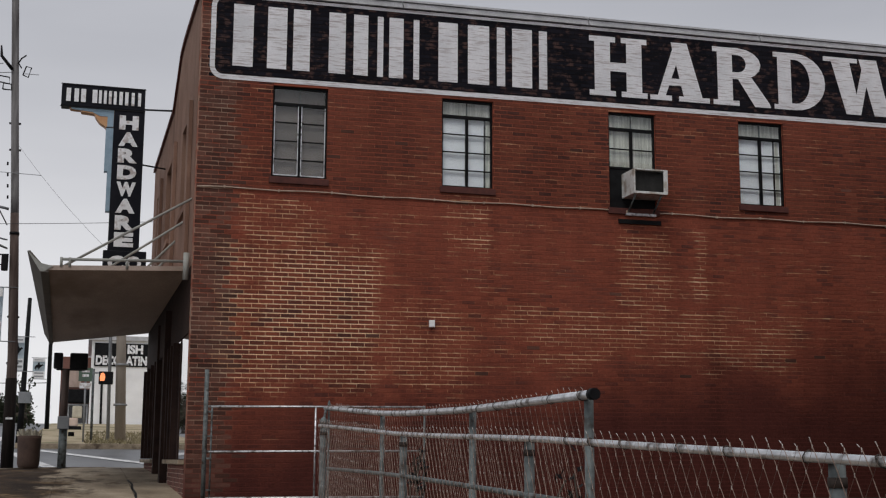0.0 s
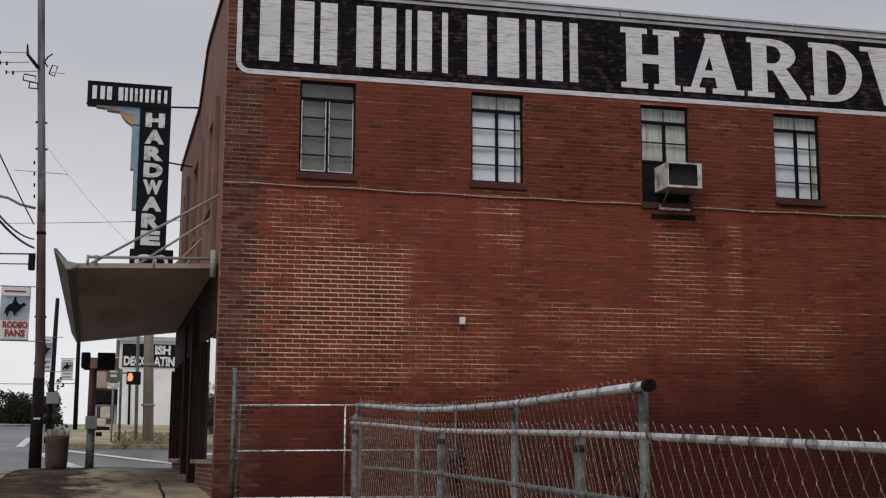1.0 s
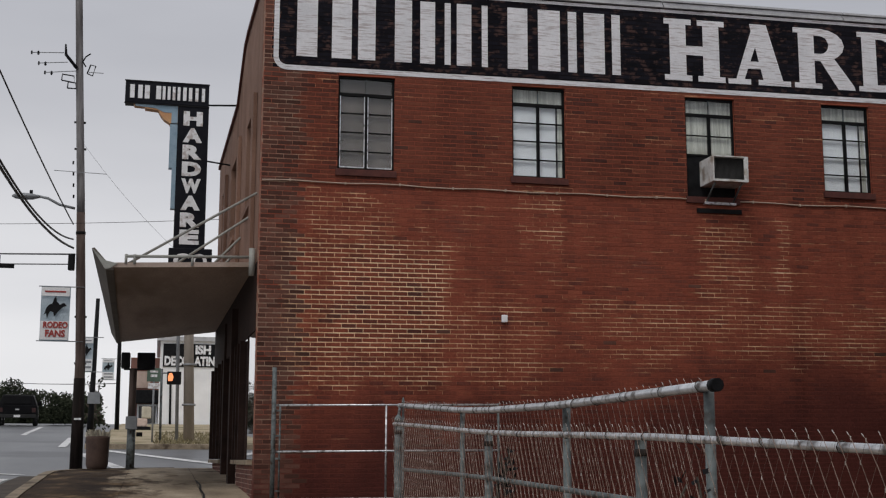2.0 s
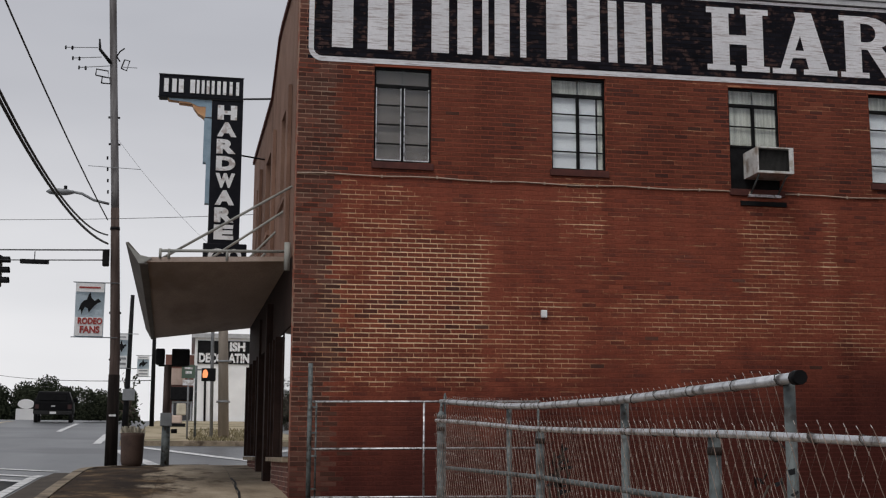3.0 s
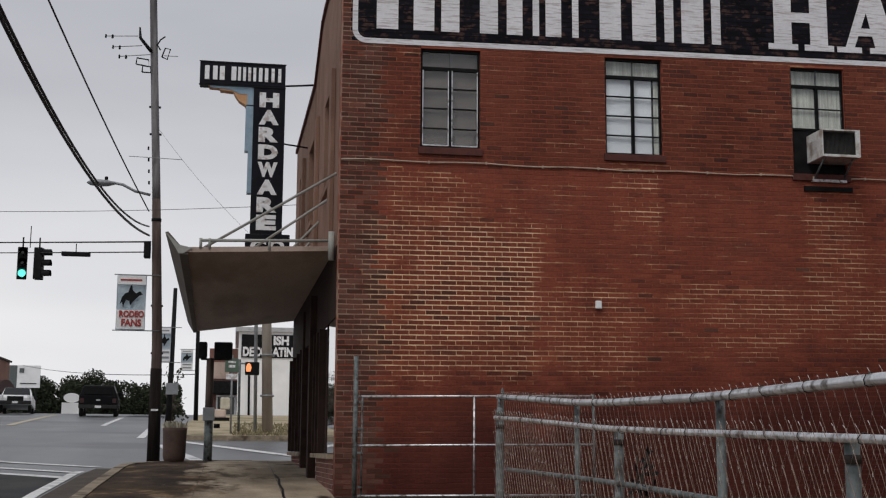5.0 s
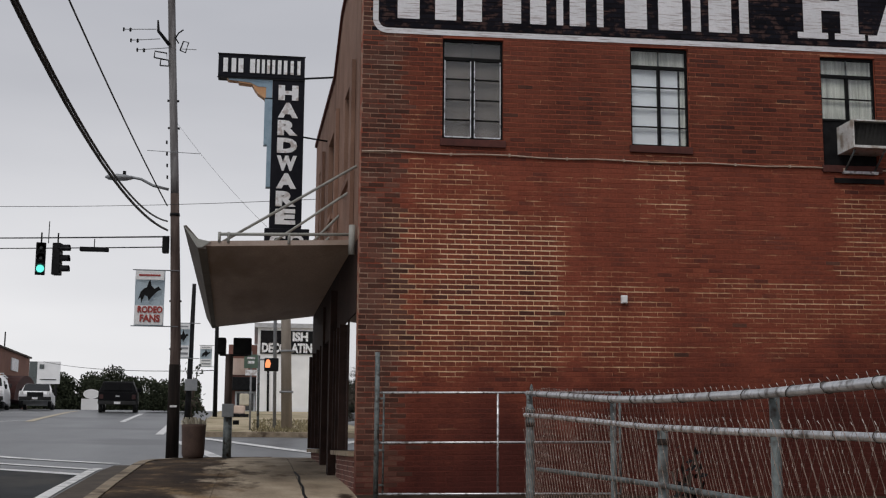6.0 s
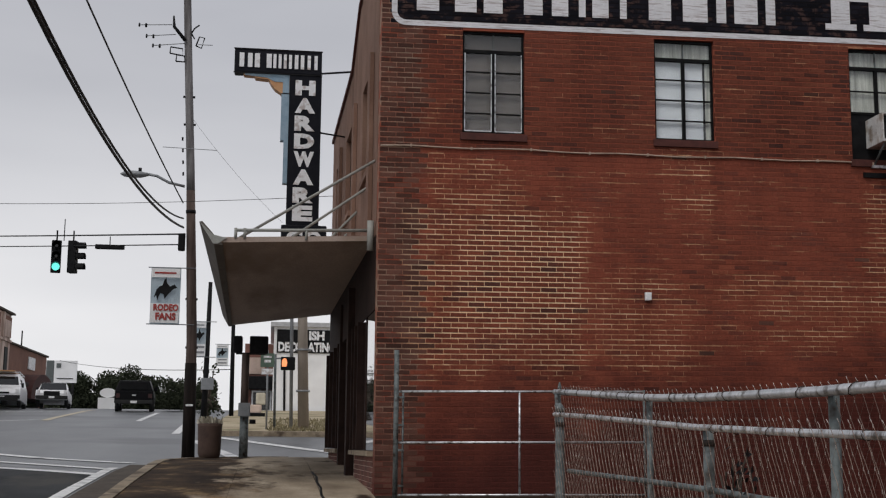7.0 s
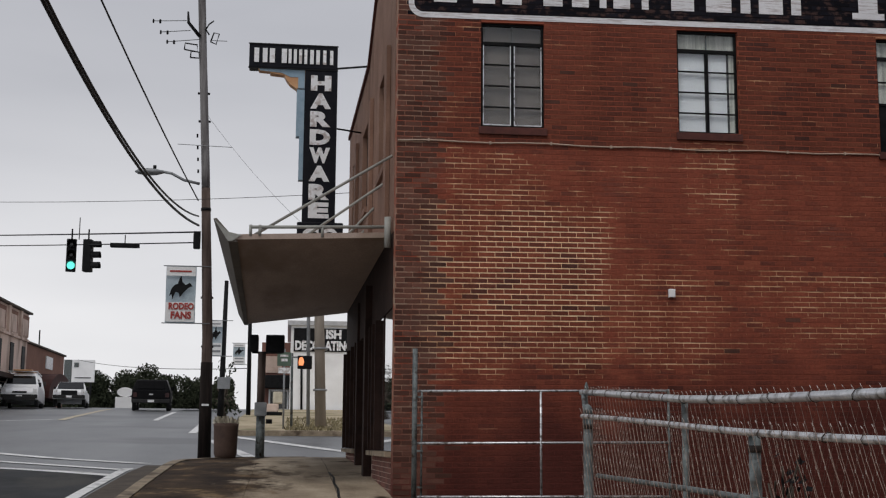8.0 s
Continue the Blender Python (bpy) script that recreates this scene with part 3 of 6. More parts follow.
# ---- ground: the street climbs, then levels off ----
KNOTS = ((-300, -16.0), (-60, -3.3), (0, 0.02), (20, 1.14), (24, 1.33), (29, 1.46), (33, 1.66), (40, 2.04), (55, 2.75), (70, 3.38), (85, 3.9), (110, 4.3), (300, 4.0), (900, -10.0))


def lie(y):
    return float(np.interp(y, [k[0] for k in KNOTS], [k[1] for k in KNOTS]))


def lay(name, outline_x, y0, y1, step, lift, material, parent=None, thick=0.0, label=""):
    """A strip of ground that follows the slope: outline_x(y) gives its two sides; thick > 0 gives it standing edges."""
    bm = bmesh.new()
    ys = [y0 + (y1 - y0) * i / max(1, round((y1 - y0) / step)) for i in range(max(1, round((y1 - y0) / step)) + 1)]
    rows = []
    for y in ys:
        xa, xb = outline_x(y)
        rows.append([bm.verts.new((xa, y, lie(y) + lift)), bm.verts.new((xb, y, lie(y) + lift))])
    for r0, r1 in zip(rows, rows[1:]):
        bm.faces.new((r0[0], r0[1], r1[1], r1[0]))
    if thick:
        res = bmesh.ops.extrude_face_region(bm, geom=bm.faces[:])
        for v in [g for g in res["geom"] if isinstance(g, bmesh.types.BMVert)]:
            v.co.z -= thick
        bmesh.ops.recalc_face_normals(bm, faces=bm.faces)
    return part(name, bm, material, parent, label)


bm = bmesh.new()
g_xs = (-700, -300, -120, -60, -30, -15, 0, 15, 30, 60, 120, 300, 700)
g_ys = [-300, -150, -60, -30, 0, 10, 20, 22, 24, 26.5, 29, 31, 33, 36, 40, 47, 55, 62, 70, 77, 85, 97, 110, 160, 300, 600, 900]
grid = [[bm.verts.new((x, y, lie(y) - 0.12)) for x in g_xs] for y in g_ys]
for r0, r1 in zip(grid, grid[1:]):
    for i in range(len(g_xs) - 1):
        bm.faces.new((r0[i], r0[i + 1], r1[i + 1], r1[i]))
tagged(part("ground", bm, M_ASPHALT), "grey worn asphalt street climbing a gentle hill", "road", kind="structure")


def side_kerb(y):
    return -1.95 if y < 25.2 else -1.95 + 2.2 * (1 - math.sqrt(max(0.0, 1 - ((y - 25.2) / 2.4) ** 2)))


pave = thing("pavement", "brown-stained concrete pavement beside the shop", "pavement", kind="structure")
lay("bedding", lambda y: (side_kerb(y) + 0.17, 1.36), -12, 27.6, 0.4, -0.012, M_BARK, pave, 0.2, "dark dirt in the joints")
slab_rng = random.Random(8)
for xa, xb, first, length in ((-1.78, -0.46, -12.0, 2.1), (-0.452, 0.70, -11.2, 2.9), (0.712, 1.36, -11.6, 2.4)):
    ya = first
    while ya < 27.5:
        yb = min(27.6, ya + length)
        lay("slab", lambda y: (max(xa, side_kerb(y) + 0.17), max(xb, side_kerb(y) + 0.19)), ya, yb - 0.008, 0.4, slab_rng.uniform(-0.004, 0.004), M_PAVE, pave, 0.1)
        ya = yb
lay("kerbstone", lambda y: (side_kerb(y), side_kerb(y) + 0.166), -12, 27.6, 0.3, 0.012, M_KERB, pave, 0.25, "worn tan concrete kerb")
gutter = lay("gutter", lambda y: (-2.5, side_kerb(y) + 0.02), -12, 26.4, 0.5, -0.115, M_BARK)
tagged(gutter, "dark leaf-stained gutter along the kerb", "gutter", kind="structure")
bm = bmesh.new()
crack = [(0.72, 15.5), (0.69, 16.6), (0.72, 17.5), (0.69, 18.4), (0.72, 19.4), (0.70, 20.3), (0.73, 21.3), (0.69, 22.4)]
for (xa, ya), (xb, yb) in zip(crack, crack[1:]):
    bm.faces.new([bm.verts.new((x, y, lie(y) + 0.004)) for x, y in ((xa, ya), (xa + 0.035, ya), (xb + 0.035, yb), (xb, yb))])
part("crack", bm, M_BLACK, pave)

lot = lay("lot_ground", lambda y: (1.36, 30), -12, 18.6, 2.0, 0.002, M_LOT, None, 0.2)
tagged(lot, "dark earth yard with dead leaves beside the brick wall", "ground", kind="structure")

verge = thing("grass_verge", "dry tan grass bank with a low kerb across the side street", "verge", kind="structure")
lay("turf", lambda y: (-2.0 + 0.2, 24), 39.6, 71.6, 1.5, 0.02, M_GRASS, verge, 0.3)
lay("kerbstone", lambda y: (-2.0, 24), 39.35, 39.57, 0.2, 0.03, M_KERB, verge, 0.3)
bm = bmesh.new()
for i in range(2600):
    y = 39.7 + 12 * random.random() ** 1.7
    x = random.uniform(0.0, 3.8)
    z, h, w = lie(y), random.uniform(0.04, 0.15), 0.03
    a = random.uniform(0, math.pi)
    dx, dy = w * math.cos(a), w * math.sin(a)
    bm.faces.new([bm.verts.new(p) for p in ((x - dx, y - dy, z), (x + dx, y + dy, z), (x + random.uniform(-.08, .08), y + random.uniform(-.08, .08), z + h))])
tagged(part("grass_tufts", bm, M_BLADE), "dry tan grass blades on the bank", "grass", kind="stuff")


def line(name, pts, width, material, label):
    """A painted line on the road, through points (x, y)."""
    bm = bmesh.new()
    rows = []
    for (xa, ya), (xb, yb) in zip(pts, pts[1:]):
        n_ = max(1, int(math.hypot(xb - xa, yb - ya)))
        d = Vector((xb - xa, yb - ya)).normalized()
        s = Vector((-d.y, d.x)) * width / 2
        for i in range(n_ + 1):
            x, y = xa + (xb - xa) * i / n_, ya + (yb - ya) * i / n_
            rows.append([bm.verts.new((x + q * s.x, y + q * s.y, lie(y + q * s.y) - 0.107)) for q in (-1, 1)])
    for r0, r1 in zip(rows, rows[1:]):
        bm.faces.new((r0[0], r1[0], r1[1], r0[1]))
    bmesh.ops.recalc_face_normals(bm, faces=bm.faces)
    return tagged(part(name, bm, material), label, "road marking", kind="structure")


# Darker, less glossy asphalt on the near side of the stop line.
near_road = bmesh.new()
far_edge = lambda x: 23.1 + (-2.6 - x) * 0.88
lanes = [-2.6 - 0.95 * i for i in range(13)]
grid = [[near_road.verts.new((x, -12 + (far_edge(x) + 12) * k / 120, lie(-12 + (far_edge(x) + 12) * k / 120) - 0.1135)) for x in lanes] for k in range(121)]
for r0, r1 in zip(grid, grid[1:]):
    for i in range(len(lanes) - 1):
        near_road.faces.new((r0[i], r1[i], r1[i + 1], r0[i + 1]))
bmesh.ops.recalc_face_normals(near_road, faces=near_road.faces)
tagged(part("dark_near_road", near_road, M_ASPHALT_DARK), "darker asphalt up to the stop line", "road", kind="structure")
line("edge_line", [(-2.64, -10), (-2.63, 25.0)], 0.17, M_LINE, "worn white edge line along the kerb")
line("stop_line", [(-2.64, 23.11), (-8.9, 28.55)], 0.28, M_LINE, "white stop line across the lane")
line("crosswalk_line", [(-2.6, 24.5), (-8.4, 31.05)], 0.26, M_LINE, "white crosswalk line")
line("crosswalk_line", [(-2.54, 26.96), (-8.6, 33.4)], 0.28, M_LINE, "white crosswalk line")
line("lane_line", [(-4.95, 51.8), (-5.6, 67.4)], 0.22, M_LINE, "white dashed lane line")
line("lane_line", [(-2.71, 40.3), (-2.97, 49)], 0.24, M_LINE, "white parking line by the far kerb")
line("centre_line", [(-8.35, 51.4), (-9.9, 76.0)], 0.3, M_YELLOW, "faded yellow centre line")
line("turn_line", [(-11.0, 48.6), (-8.7, 52.1)], 0.22, M_LINE, "white turning line")
line("parking_line", [(-14.0, 65.5), (-10.6, 67.4)], 0.3, M_LINE, "white parking line")
line("side_crosswalk_line", [(-0.45, 28.4), (-1.95, 36.7)], 0.30, M_LINE, "broad white crosswalk line over the side street")
line("side_stop_line", [(1.6, 31.6), (-1.5, 38.6)], 0.34, M_LINE, "broad white line over the side street")

# ---- hardware store ----
SX, SY, ROOF = 1.36, 18.3, 8.555
RISE = 0.0115  # the courses climb a little along the wall
WINS = ((2.45, 3.29, 5.77, 7.18), (5.09, 5.93, 5.79, 7.20), (7.89, 8.72, 5.62, 7.21), (10.23, 11.07, 5.81, 7.24))
LEVEL_WINS = tuple((a, b, c - RISE * (a - SX), d - RISE * (a - SX)) for a, b, c, d in WINS)
wall = thing("wall_south", "red painted brick side wall with weathered joints", "wall", kind="structure")


def cells(bm, x_cuts, z_cuts, holes, y0, y1, mat=0):
    for xa, xb in zip(x_cuts, x_cuts[1:]):
        for za, zb in zip(z_cuts, z_cuts[1:]):
            if not any(h[0] <= (xa + xb) / 2 <= h[1] and h[2] <= (za + zb) / 2 <= h[3] for h in holes):
                box(bm, xa, xb, y0, y1, za, zb, mat)


bm = bmesh.new()
xs = sorted({SX, 20.0, *[v for w in WINS for v in w[:2]]})
zs = sorted({0.4, ROOF, *[v for w in LEVEL_WINS for v in w[2:]]})
cells(bm, xs, zs, LEVEL_WINS, SY + 0.0032, SY + 0.3)
for v in bm.verts:
    v.co.z += RISE * (v.co.x - SX)
part("masonry", bm, M_MORTAR, wall)

# facade on the street, a touch off square, with a stepped parapet
KX = -0.0202


def fx(y, out=0.0):
    return SX + KX * (y - SY) - out


front = thing("wall_west", "brown rendered shop front above a dark storefront", "wall", kind="structure")


def front_slab(name, outline, out, thick, material, parent, label=""):
    """A piece of the street front: outline in (y, z), its face out metres before the wall line."""
    bm = bmesh.new()
    prism(bm, outline, lambda u, v, d: (fx(u, out) + d, u, v), thick)
    return part(name, bm, material, parent, label)


FRONT_WINS = ((19.75, 20.95), (22.95, 24.15), (25.6, 26.6))
TOP = ((18.3, 8.62), (21.0, 8.62), (21.6, 8.56), (22.9, 7.88), (27.6, 7.78))


def top_at(y):
    return float(np.interp(y, [p[0] for p in TOP], [p[1] for p in TOP]))


front_slab("spandrel", [(18.61, 4.42), (27.6, 4.42), (27.6, 5.55), (18.61, 5.55)], 0, 0.3, M_FACADE, front)
cut = [18.61, *[v for w in FRONT_WINS for v in w], 27.6]
for ya, yb in zip(cut[::2], cut[1::2]):
    front_slab("pier", [(ya, 5.55), (yb, 5.55), (yb, 7.0), (ya, 7.0)], 0, 0.3, M_FACADE, front)
ys = [18.61, 20, 21.0, 21.6, 22.2, 22.9, 24, 27.6]
front_slab("parapet", [(18.61, 7.0), (27.6, 7.0)] + [(y, top_at(y)) for y in ys[::-1]], 0, 0.3, M_FACADE, front)
front_slab("corner_pier", [(18.312, 0.6), (18.60, 0.6), (18.60, 8.55), (18.312, 8.55)], -0.008, 0.3, M_DARKBRICK, front, "dark brown brick corner")
for ya, yb in zip(ys, ys[1:]):
    front_slab("coping", [(ya, top_at(ya)), (yb, top_at(yb)), (yb, top_at(yb) + 0.07), (ya, top_at(ya) + 0.07)], 0.04, 0.4, M_SILL, front)
for ya, yb in FRONT_WINS:
    win = thing("front_window", "dark upper window in the street front", "window", "front windows", "structure")
    front_slab("pane", [(ya, 5.55), (yb, 5.55), (yb, 7.0), (ya, 7.0)], -0.14, 0.01, M_BLACK, win)
    for y in (ya + 0.03, (ya + yb) / 2, yb - 0.03):
        front_slab("mullion", [(y - 0.03, 5.56), (y + 0.03, 5.56), (y + 0.03, 6.99), (y - 0.03, 6.99)], -0.08, 0.05, M_STEEL, win)
    front_slab("jamb", [(ya + 0.001, 5.56), (ya + 0.05, 5.56), (ya + 0.05, 6.99), (ya + 0.001, 6.99)], -0.02, 0.05, M_FASCIA, win, "pale grey window jamb")
    front_slab("sill", [(ya - 0.05, 5.45), (yb + 0.05, 5.45), (yb + 0.05, 5.54), (ya - 0.05, 5.54)], 0.05, 0.15, M_FACADE, win)
for y in (19.2, 21.9, 25.0):
    front_slab("pilaster", [(y, 4.5), (y + 0.35, 4.5), (y + 0.35, 7.1), (y, 7.1)], 0.06, 0.055, M_FACADE, front)

# closing walls, roof, floor of the shop
bm = bmesh.new()
box(bm, SX + 0.4, 20.0, 27.3, 27.6, 0.6, 7.8)
tagged(part("wall_north", bm, M_BROWNBLD), "plain brown back wall of the shop", "wall", kind="structure")
bm = bmesh.new()
box(bm, 19.7, 20.0, SY + 0.31, 27.29, 0.6, 8.3)
tagged(part("wall_east", bm, M_BROWNBLD), "plain brown end wall of the shop", "wall", kind="structure")
bm = bmesh.new()
box(bm, SX + 0.31, 19.69, SY + 0.31, 27.29, 7.45, 7.7)
tagged(part("roof", bm, M_COPING), "flat grey roof behind the parapet", "roof", kind="structure")
bm = bmesh.new()
box(bm, SX + 0.31, 19.69, SY + 0.31, 27.29, 4.2, 4.4)
tagged(part("upper_floor", bm, M_ROOM), "dark upper floor inside the shop", "floor", kind="structure")

# Unseen blocks added right of view to darken the wall's lower right.
bm = bmesh.new()
box(bm, 9.0, 24.0, -20.0, 12.2, -1.5, 8.0)
box(bm, 11.1, 24.0, 12.2, 15.0, -0.5, 6.5)
tagged(part("neighbour_wall", bm, M_BROWNBLD), "unseen brown block added to keep sky light off the brick wall", "wall", kind="structure")

# metal coping over the painted sign
coping = thing("roof_coping", "grey sheet metal coping along the wall top", "coping", kind="structure")
for i in range(6):
    xa = SX - 0.03 + i * 3.12
    for y0_, y1_, z0_, z1_ in ((-0.05, 0.34, 0.002, 0.045), (-0.012, 0.32, 0.058, 0.095), (-0.04, 0.33, 0.108, 0.14)):
        bm = boxed(xa, xa + 3.1, SY + y0_, SY + y1_, ROOF + z0_, ROOF + z1_)
        for v in bm.verts:
            v.co.z += RISE * (v.co.x - SX)
        part("coping_sheet", bm, M_COPING, coping)

# storefront under the canopy
store = thing("storefront", "dark framed shop windows over a red brick bulkhead", "storefront", kind="structure")
part("stall_riser", boxed(1.5, 1.6, 18.62, 27.3, 0.9, 1.6), M_PALEMORTAR, store)
for y0, y1 in ((18.62, 21.6), (24.4, 27.5)):
    front_slab("bulkhead", [(y0, 0.9), (y1, 0.9), (y1, 1.53), (y0, 1.53)], -0.02, 0.12, M_PALEMORTAR, store)
    front_slab("window_sill", [(y0, 1.535), (y1, 1.535), (y1, 1.60), (y0, 1.60)], 0.07, 0.25, M_KERB, store, "pale stone sill")
    front_slab("shop_glass", [(y0, 1.61), (y1, 1.61), (y1, 3.42), (y0, 3.42)], -0.012, 0.008, M_SHOPGLASS, store)
front_slab("transom_panel", [(18.62, 3.43), (27.5, 3.43), (27.5, 4.41), (18.62, 4.41)], 0.0, 0.2, M_FRAME, store)
front_slab("mullion", [(19.72, 1.61), (19.79, 1.61), (19.79, 3.425), (19.72, 3.425)], 0.0, 0.10, M_FRAME, store)
for y in (20.35, 20.9, 21.4, 24.45, 25.4, 26.4, 27.4):
    front_slab("mullion", [(y, 1.61), (y + 0.07, 1.61), (y + 0.07, 3.425), (y, 3.425)], 0.06, 0.10, M_FRAME, store)
front_slab("entry_column", [(21.65, 0.95), (21.95, 0.95), (21.95, 4.08), (21.65, 4.08)], 0.1, 0.3, M_FRAME, store, "black square column")
front_slab("entry_column", [(24.1, 0.95), (24.35, 0.95), (24.35, 4.08), (24.1, 4.08)], 0.04, 0.3, M_FRAME, store, "black square column")
part("entry_door", boxed(2.35, 2.42, 21.95, 24.1, 1.0, 4.08), M_CARGLASS, store, "dark glass entry doors set back")
part("entry_side", boxed(1.7, 2.34, 21.6, 21.9, 0.95, 4.08), M_FRAME, store)

# ---- canopy ----
canopy = thing("canopy", "brown street canopy hung on rods from the front", "canopy")


def slope_quad(bm, pts, thick, mat=0):
    a = [bm.verts.new(p) for p in pts]
    b = [bm.verts.new((p[0], p[1], p[2] + thick)) for p in pts]
    fs = [bm.faces.new(a), bm.faces.new(b[::-1])]
    for i in range(4):
        j = (i + 1) % 4
        fs.append(bm.faces.new((a[j], a[i], b[i], b[j])))
    bmesh.ops.recalc_face_normals(bm, faces=fs)
    return bm


NEAR, FAR = 18.9, 27.4
c_in, c_out = ((fx(NEAR) - 0.01, NEAR, 4.38), (fx(FAR) - 0.01, FAR, 4.24)), ((-0.71, NEAR, 4.30), (-0.80, FAR, 3.985))
lerp = lambda a, b, s: tuple(p + (q - p) * s for p, q in zip(a, b))
for i in range(9):
    s0, s1 = i / 9, (i + 1) / 9 - 0.0004
    bm = bmesh.new()
    slope_quad(bm, [lerp(c_in[0], c_in[1], s0), lerp(c_out[0], c_out[1], s0), lerp(c_out[0], c_out[1], s1), lerp(c_in[0], c_in[1], s1)], 0.07)
    part("soffit_panel", bm, M_CANOPY, canopy)
bm = bmesh.new()
prof = ((0.07, -0.03), (-0.05, -0.03), (-0.25, 0.27), (-0.21, 0.28))
ring = [[bm.verts.new((o[0] + u * (1 if k == 0 else 0.6), o[1], o[2] + v * (1 if k == 0 else 0.7))) for u, v in prof] for k, o in enumerate(c_out)]
for i in range(4):
    j = (i + 1) % 4
    bm.faces.new((ring[0][i], ring[0][j], ring[1][j], ring[1][i]))
bm.faces.new(ring[0]), bm.faces.new(ring[1][::-1])
bmesh.ops.recalc_face_normals(bm, faces=bm.faces)
part("fascia", bm, M_LIP, canopy, "brown-grey flared fascia")
bm = bmesh.new()
prism(bm, [(c_out[0][0] + u, c_out[0][2] + v) for u, v in ((0.0, -0.02), (-0.06, -0.02), (-0.245, 0.27), (-0.06, 0.10), (0.12, 0.06))], lambda u, v, d: (u, NEAR - 0.02 + d, v), 0.015)
part("end_plate", bm, M_FASCIA, canopy, "pale grey end plate")
part("edge_rail", tubed([(-0.48, NEAR, 4.47), (1.30, NEAR, 4.52)], 0.022), M_FASCIA, canopy)
part("edge_rail", tubed([(-0.48, NEAR + 0.3, 4.38), (1.30, NEAR + 0.3, 4.46)], 0.018), M_FASCIA, canopy)
for x in (-0.48, -0.36, 0.45):
    part("rail_post", tubed([(x, NEAR, 4.36), (x, NEAR, 4.5)], 0.02), M_FASCIA, canopy)
part("down_pipe", tubed([(1.29, 18.72, 4.22), (1.29, 18.72, 4.62)], 0.045), M_FASCIA, canopy, "pale grey pipe end")
for (ya, za), (xo, yo, zo) in (((18.84, 5.47), (-0.46, 19.4, 4.44)), ((20.0, 5.33), (-0.2, 21.2, 4.42)), ((21.63, 5.28), (0.3, 23.2, 4.40)), ((23.6, 5.25), (0.3, 25.4, 4.38))):
    part("tie_rod", tubed([(fx(ya), ya, za), (xo, yo, zo)], 0.02), M_FASCIA, canopy)


# ---- steel windows of the side wall ----
def steel_window(x0, x1, z0, z1, rows, backing, back_label, label, zlow=None, light=None):
    """A black steel window set back in the brick, with a transom light, two columns of panes and a brick sill."""
    win = thing("window", label, "window", "side wall windows", "structure")
    y = SY + 0.05
    zt = z1 - 0.27
    lo = z0 if zlow is None else zlow
    for x in (x0 + 0.015, x1 - 0.015):
        part("window_frame", boxed(x - 0.015, x + 0.015, y, y + 0.05, lo, z1), M_STEEL, win)
    for z, h in ((lo + 0.015, 0.015), (zt, 0.022), (z1 - 0.015, 0.015)):
        part("window_frame", boxed(x0 + 0.031, x1 - 0.031, y - 0.006, y + 0.05, z - h, z + h), M_STEEL, win)
    xm = (x0 + x1) / 2
    part("mullion", boxed(xm - 0.02, xm + 0.02, y - 0.01, y + 0.04, lo + 0.031, zt - 0.023), M_STEEL, win)
    part("muntin", boxed(xm - 0.007, xm + 0.007, y, y + 0.03, zt + 0.023, z1 - 0.031), M_GALV_DULL, win)
    for i in range(1, rows):
        z = lo + (zt - lo) * i / rows
        for xa, xb in ((x0 + 0.031, xm - 0.021), (xm + 0.021, x1 - 0.031)):
            part("muntin", boxed(xa, xb, y, y + 0.03, z - 0.008, z + 0.008), M_STEEL, win)
    for xa, xb in ((x0 + 0.03, xm), (xm, x1 - 0.03)):
        for i in range(rows):
            za, zb = lo + (zt - lo) * i / rows, lo + (zt - lo) * (i + 1) / rows
            g = part("pane", boxed(xa, xb - 0.002, y + 0.016, y + 0.02, za, zb - 0.002), M_GLASS, win)
            g.visible_shadow = False
    g = part("pane", boxed(x0 + 0.03, x1 - 0.03, y + 0.016, y + 0.02, zt, z1 - 0.02), M_GLASS, win)
    g.visible_shadow = False
    part("window_sill", boxed(x0 - 0.03, x1 + 0.03, SY - 0.035, SY + 0.05, z0 - 0.10, z0 - 0.002, bevel=0.006), M_SILL, win, "dark red brick sill")
    part("back_panel", boxed(x0 + 0.01, x1 - 0.01, y + 0.055, y + 0.065, lo, zt), backing, win, back_label)
    part("transom_back", boxed(x0 + 0.01, x1 - 0.01, y + 0.071, y + 0.081, zt + 0.002, z1 - 0.01), light or M_SCREEN, win)
    return win


w1 = steel_window(*WINS[0], 4, M_SCREEN, "dull grey screen", "black steel window with dull grey screens")
for xa, xb in ((2.481, 2.85), (2.89, 3.259)):
    for x in (xa, xb - 0.012):
        part("screen_frame", boxed(x, x + 0.012, SY + 0.036, SY + 0.046, 5.81, 6.88), M_GALV, w1, "pale grey screen frame")
    part("screen_frame", boxed(xa + 0.013, xb - 0.013, SY + 0.036, SY + 0.046, 5.805, 5.82), M_GALV, w1)
w2 = steel_window(*WINS[1], 4, M_SHADE, "drawn white shade", "black steel window with a drawn white shade", None, M_CURTAIN)
part("shade_edge", boxed(5.80, 5.825, SY + 0.085, SY + 0.10, 5.83, 6.93), M_STEEL, w2)
w3 = steel_window(*WINS[2], 2, M_CURTAIN, "cream curtains", "black steel window with cream curtains above a wall air conditioner", 6.28, M_CURTAIN)
part("blank_panel", boxed(7.9, 8.71, SY + 0.06, SY + 0.09, 5.63, 6.275), M_BLACK, w3, "black board below the panes")
w4 = steel_window(*WINS[3], 4, M_SHADE, "drawn white shade", "black steel window with a white shade half pushed aside", None, M_CURTAIN)
part("shade_edge", boxed(10.91, 10.935, SY + 0.085, SY + 0.10, 5.84, 6.95), M_STEEL, w4)
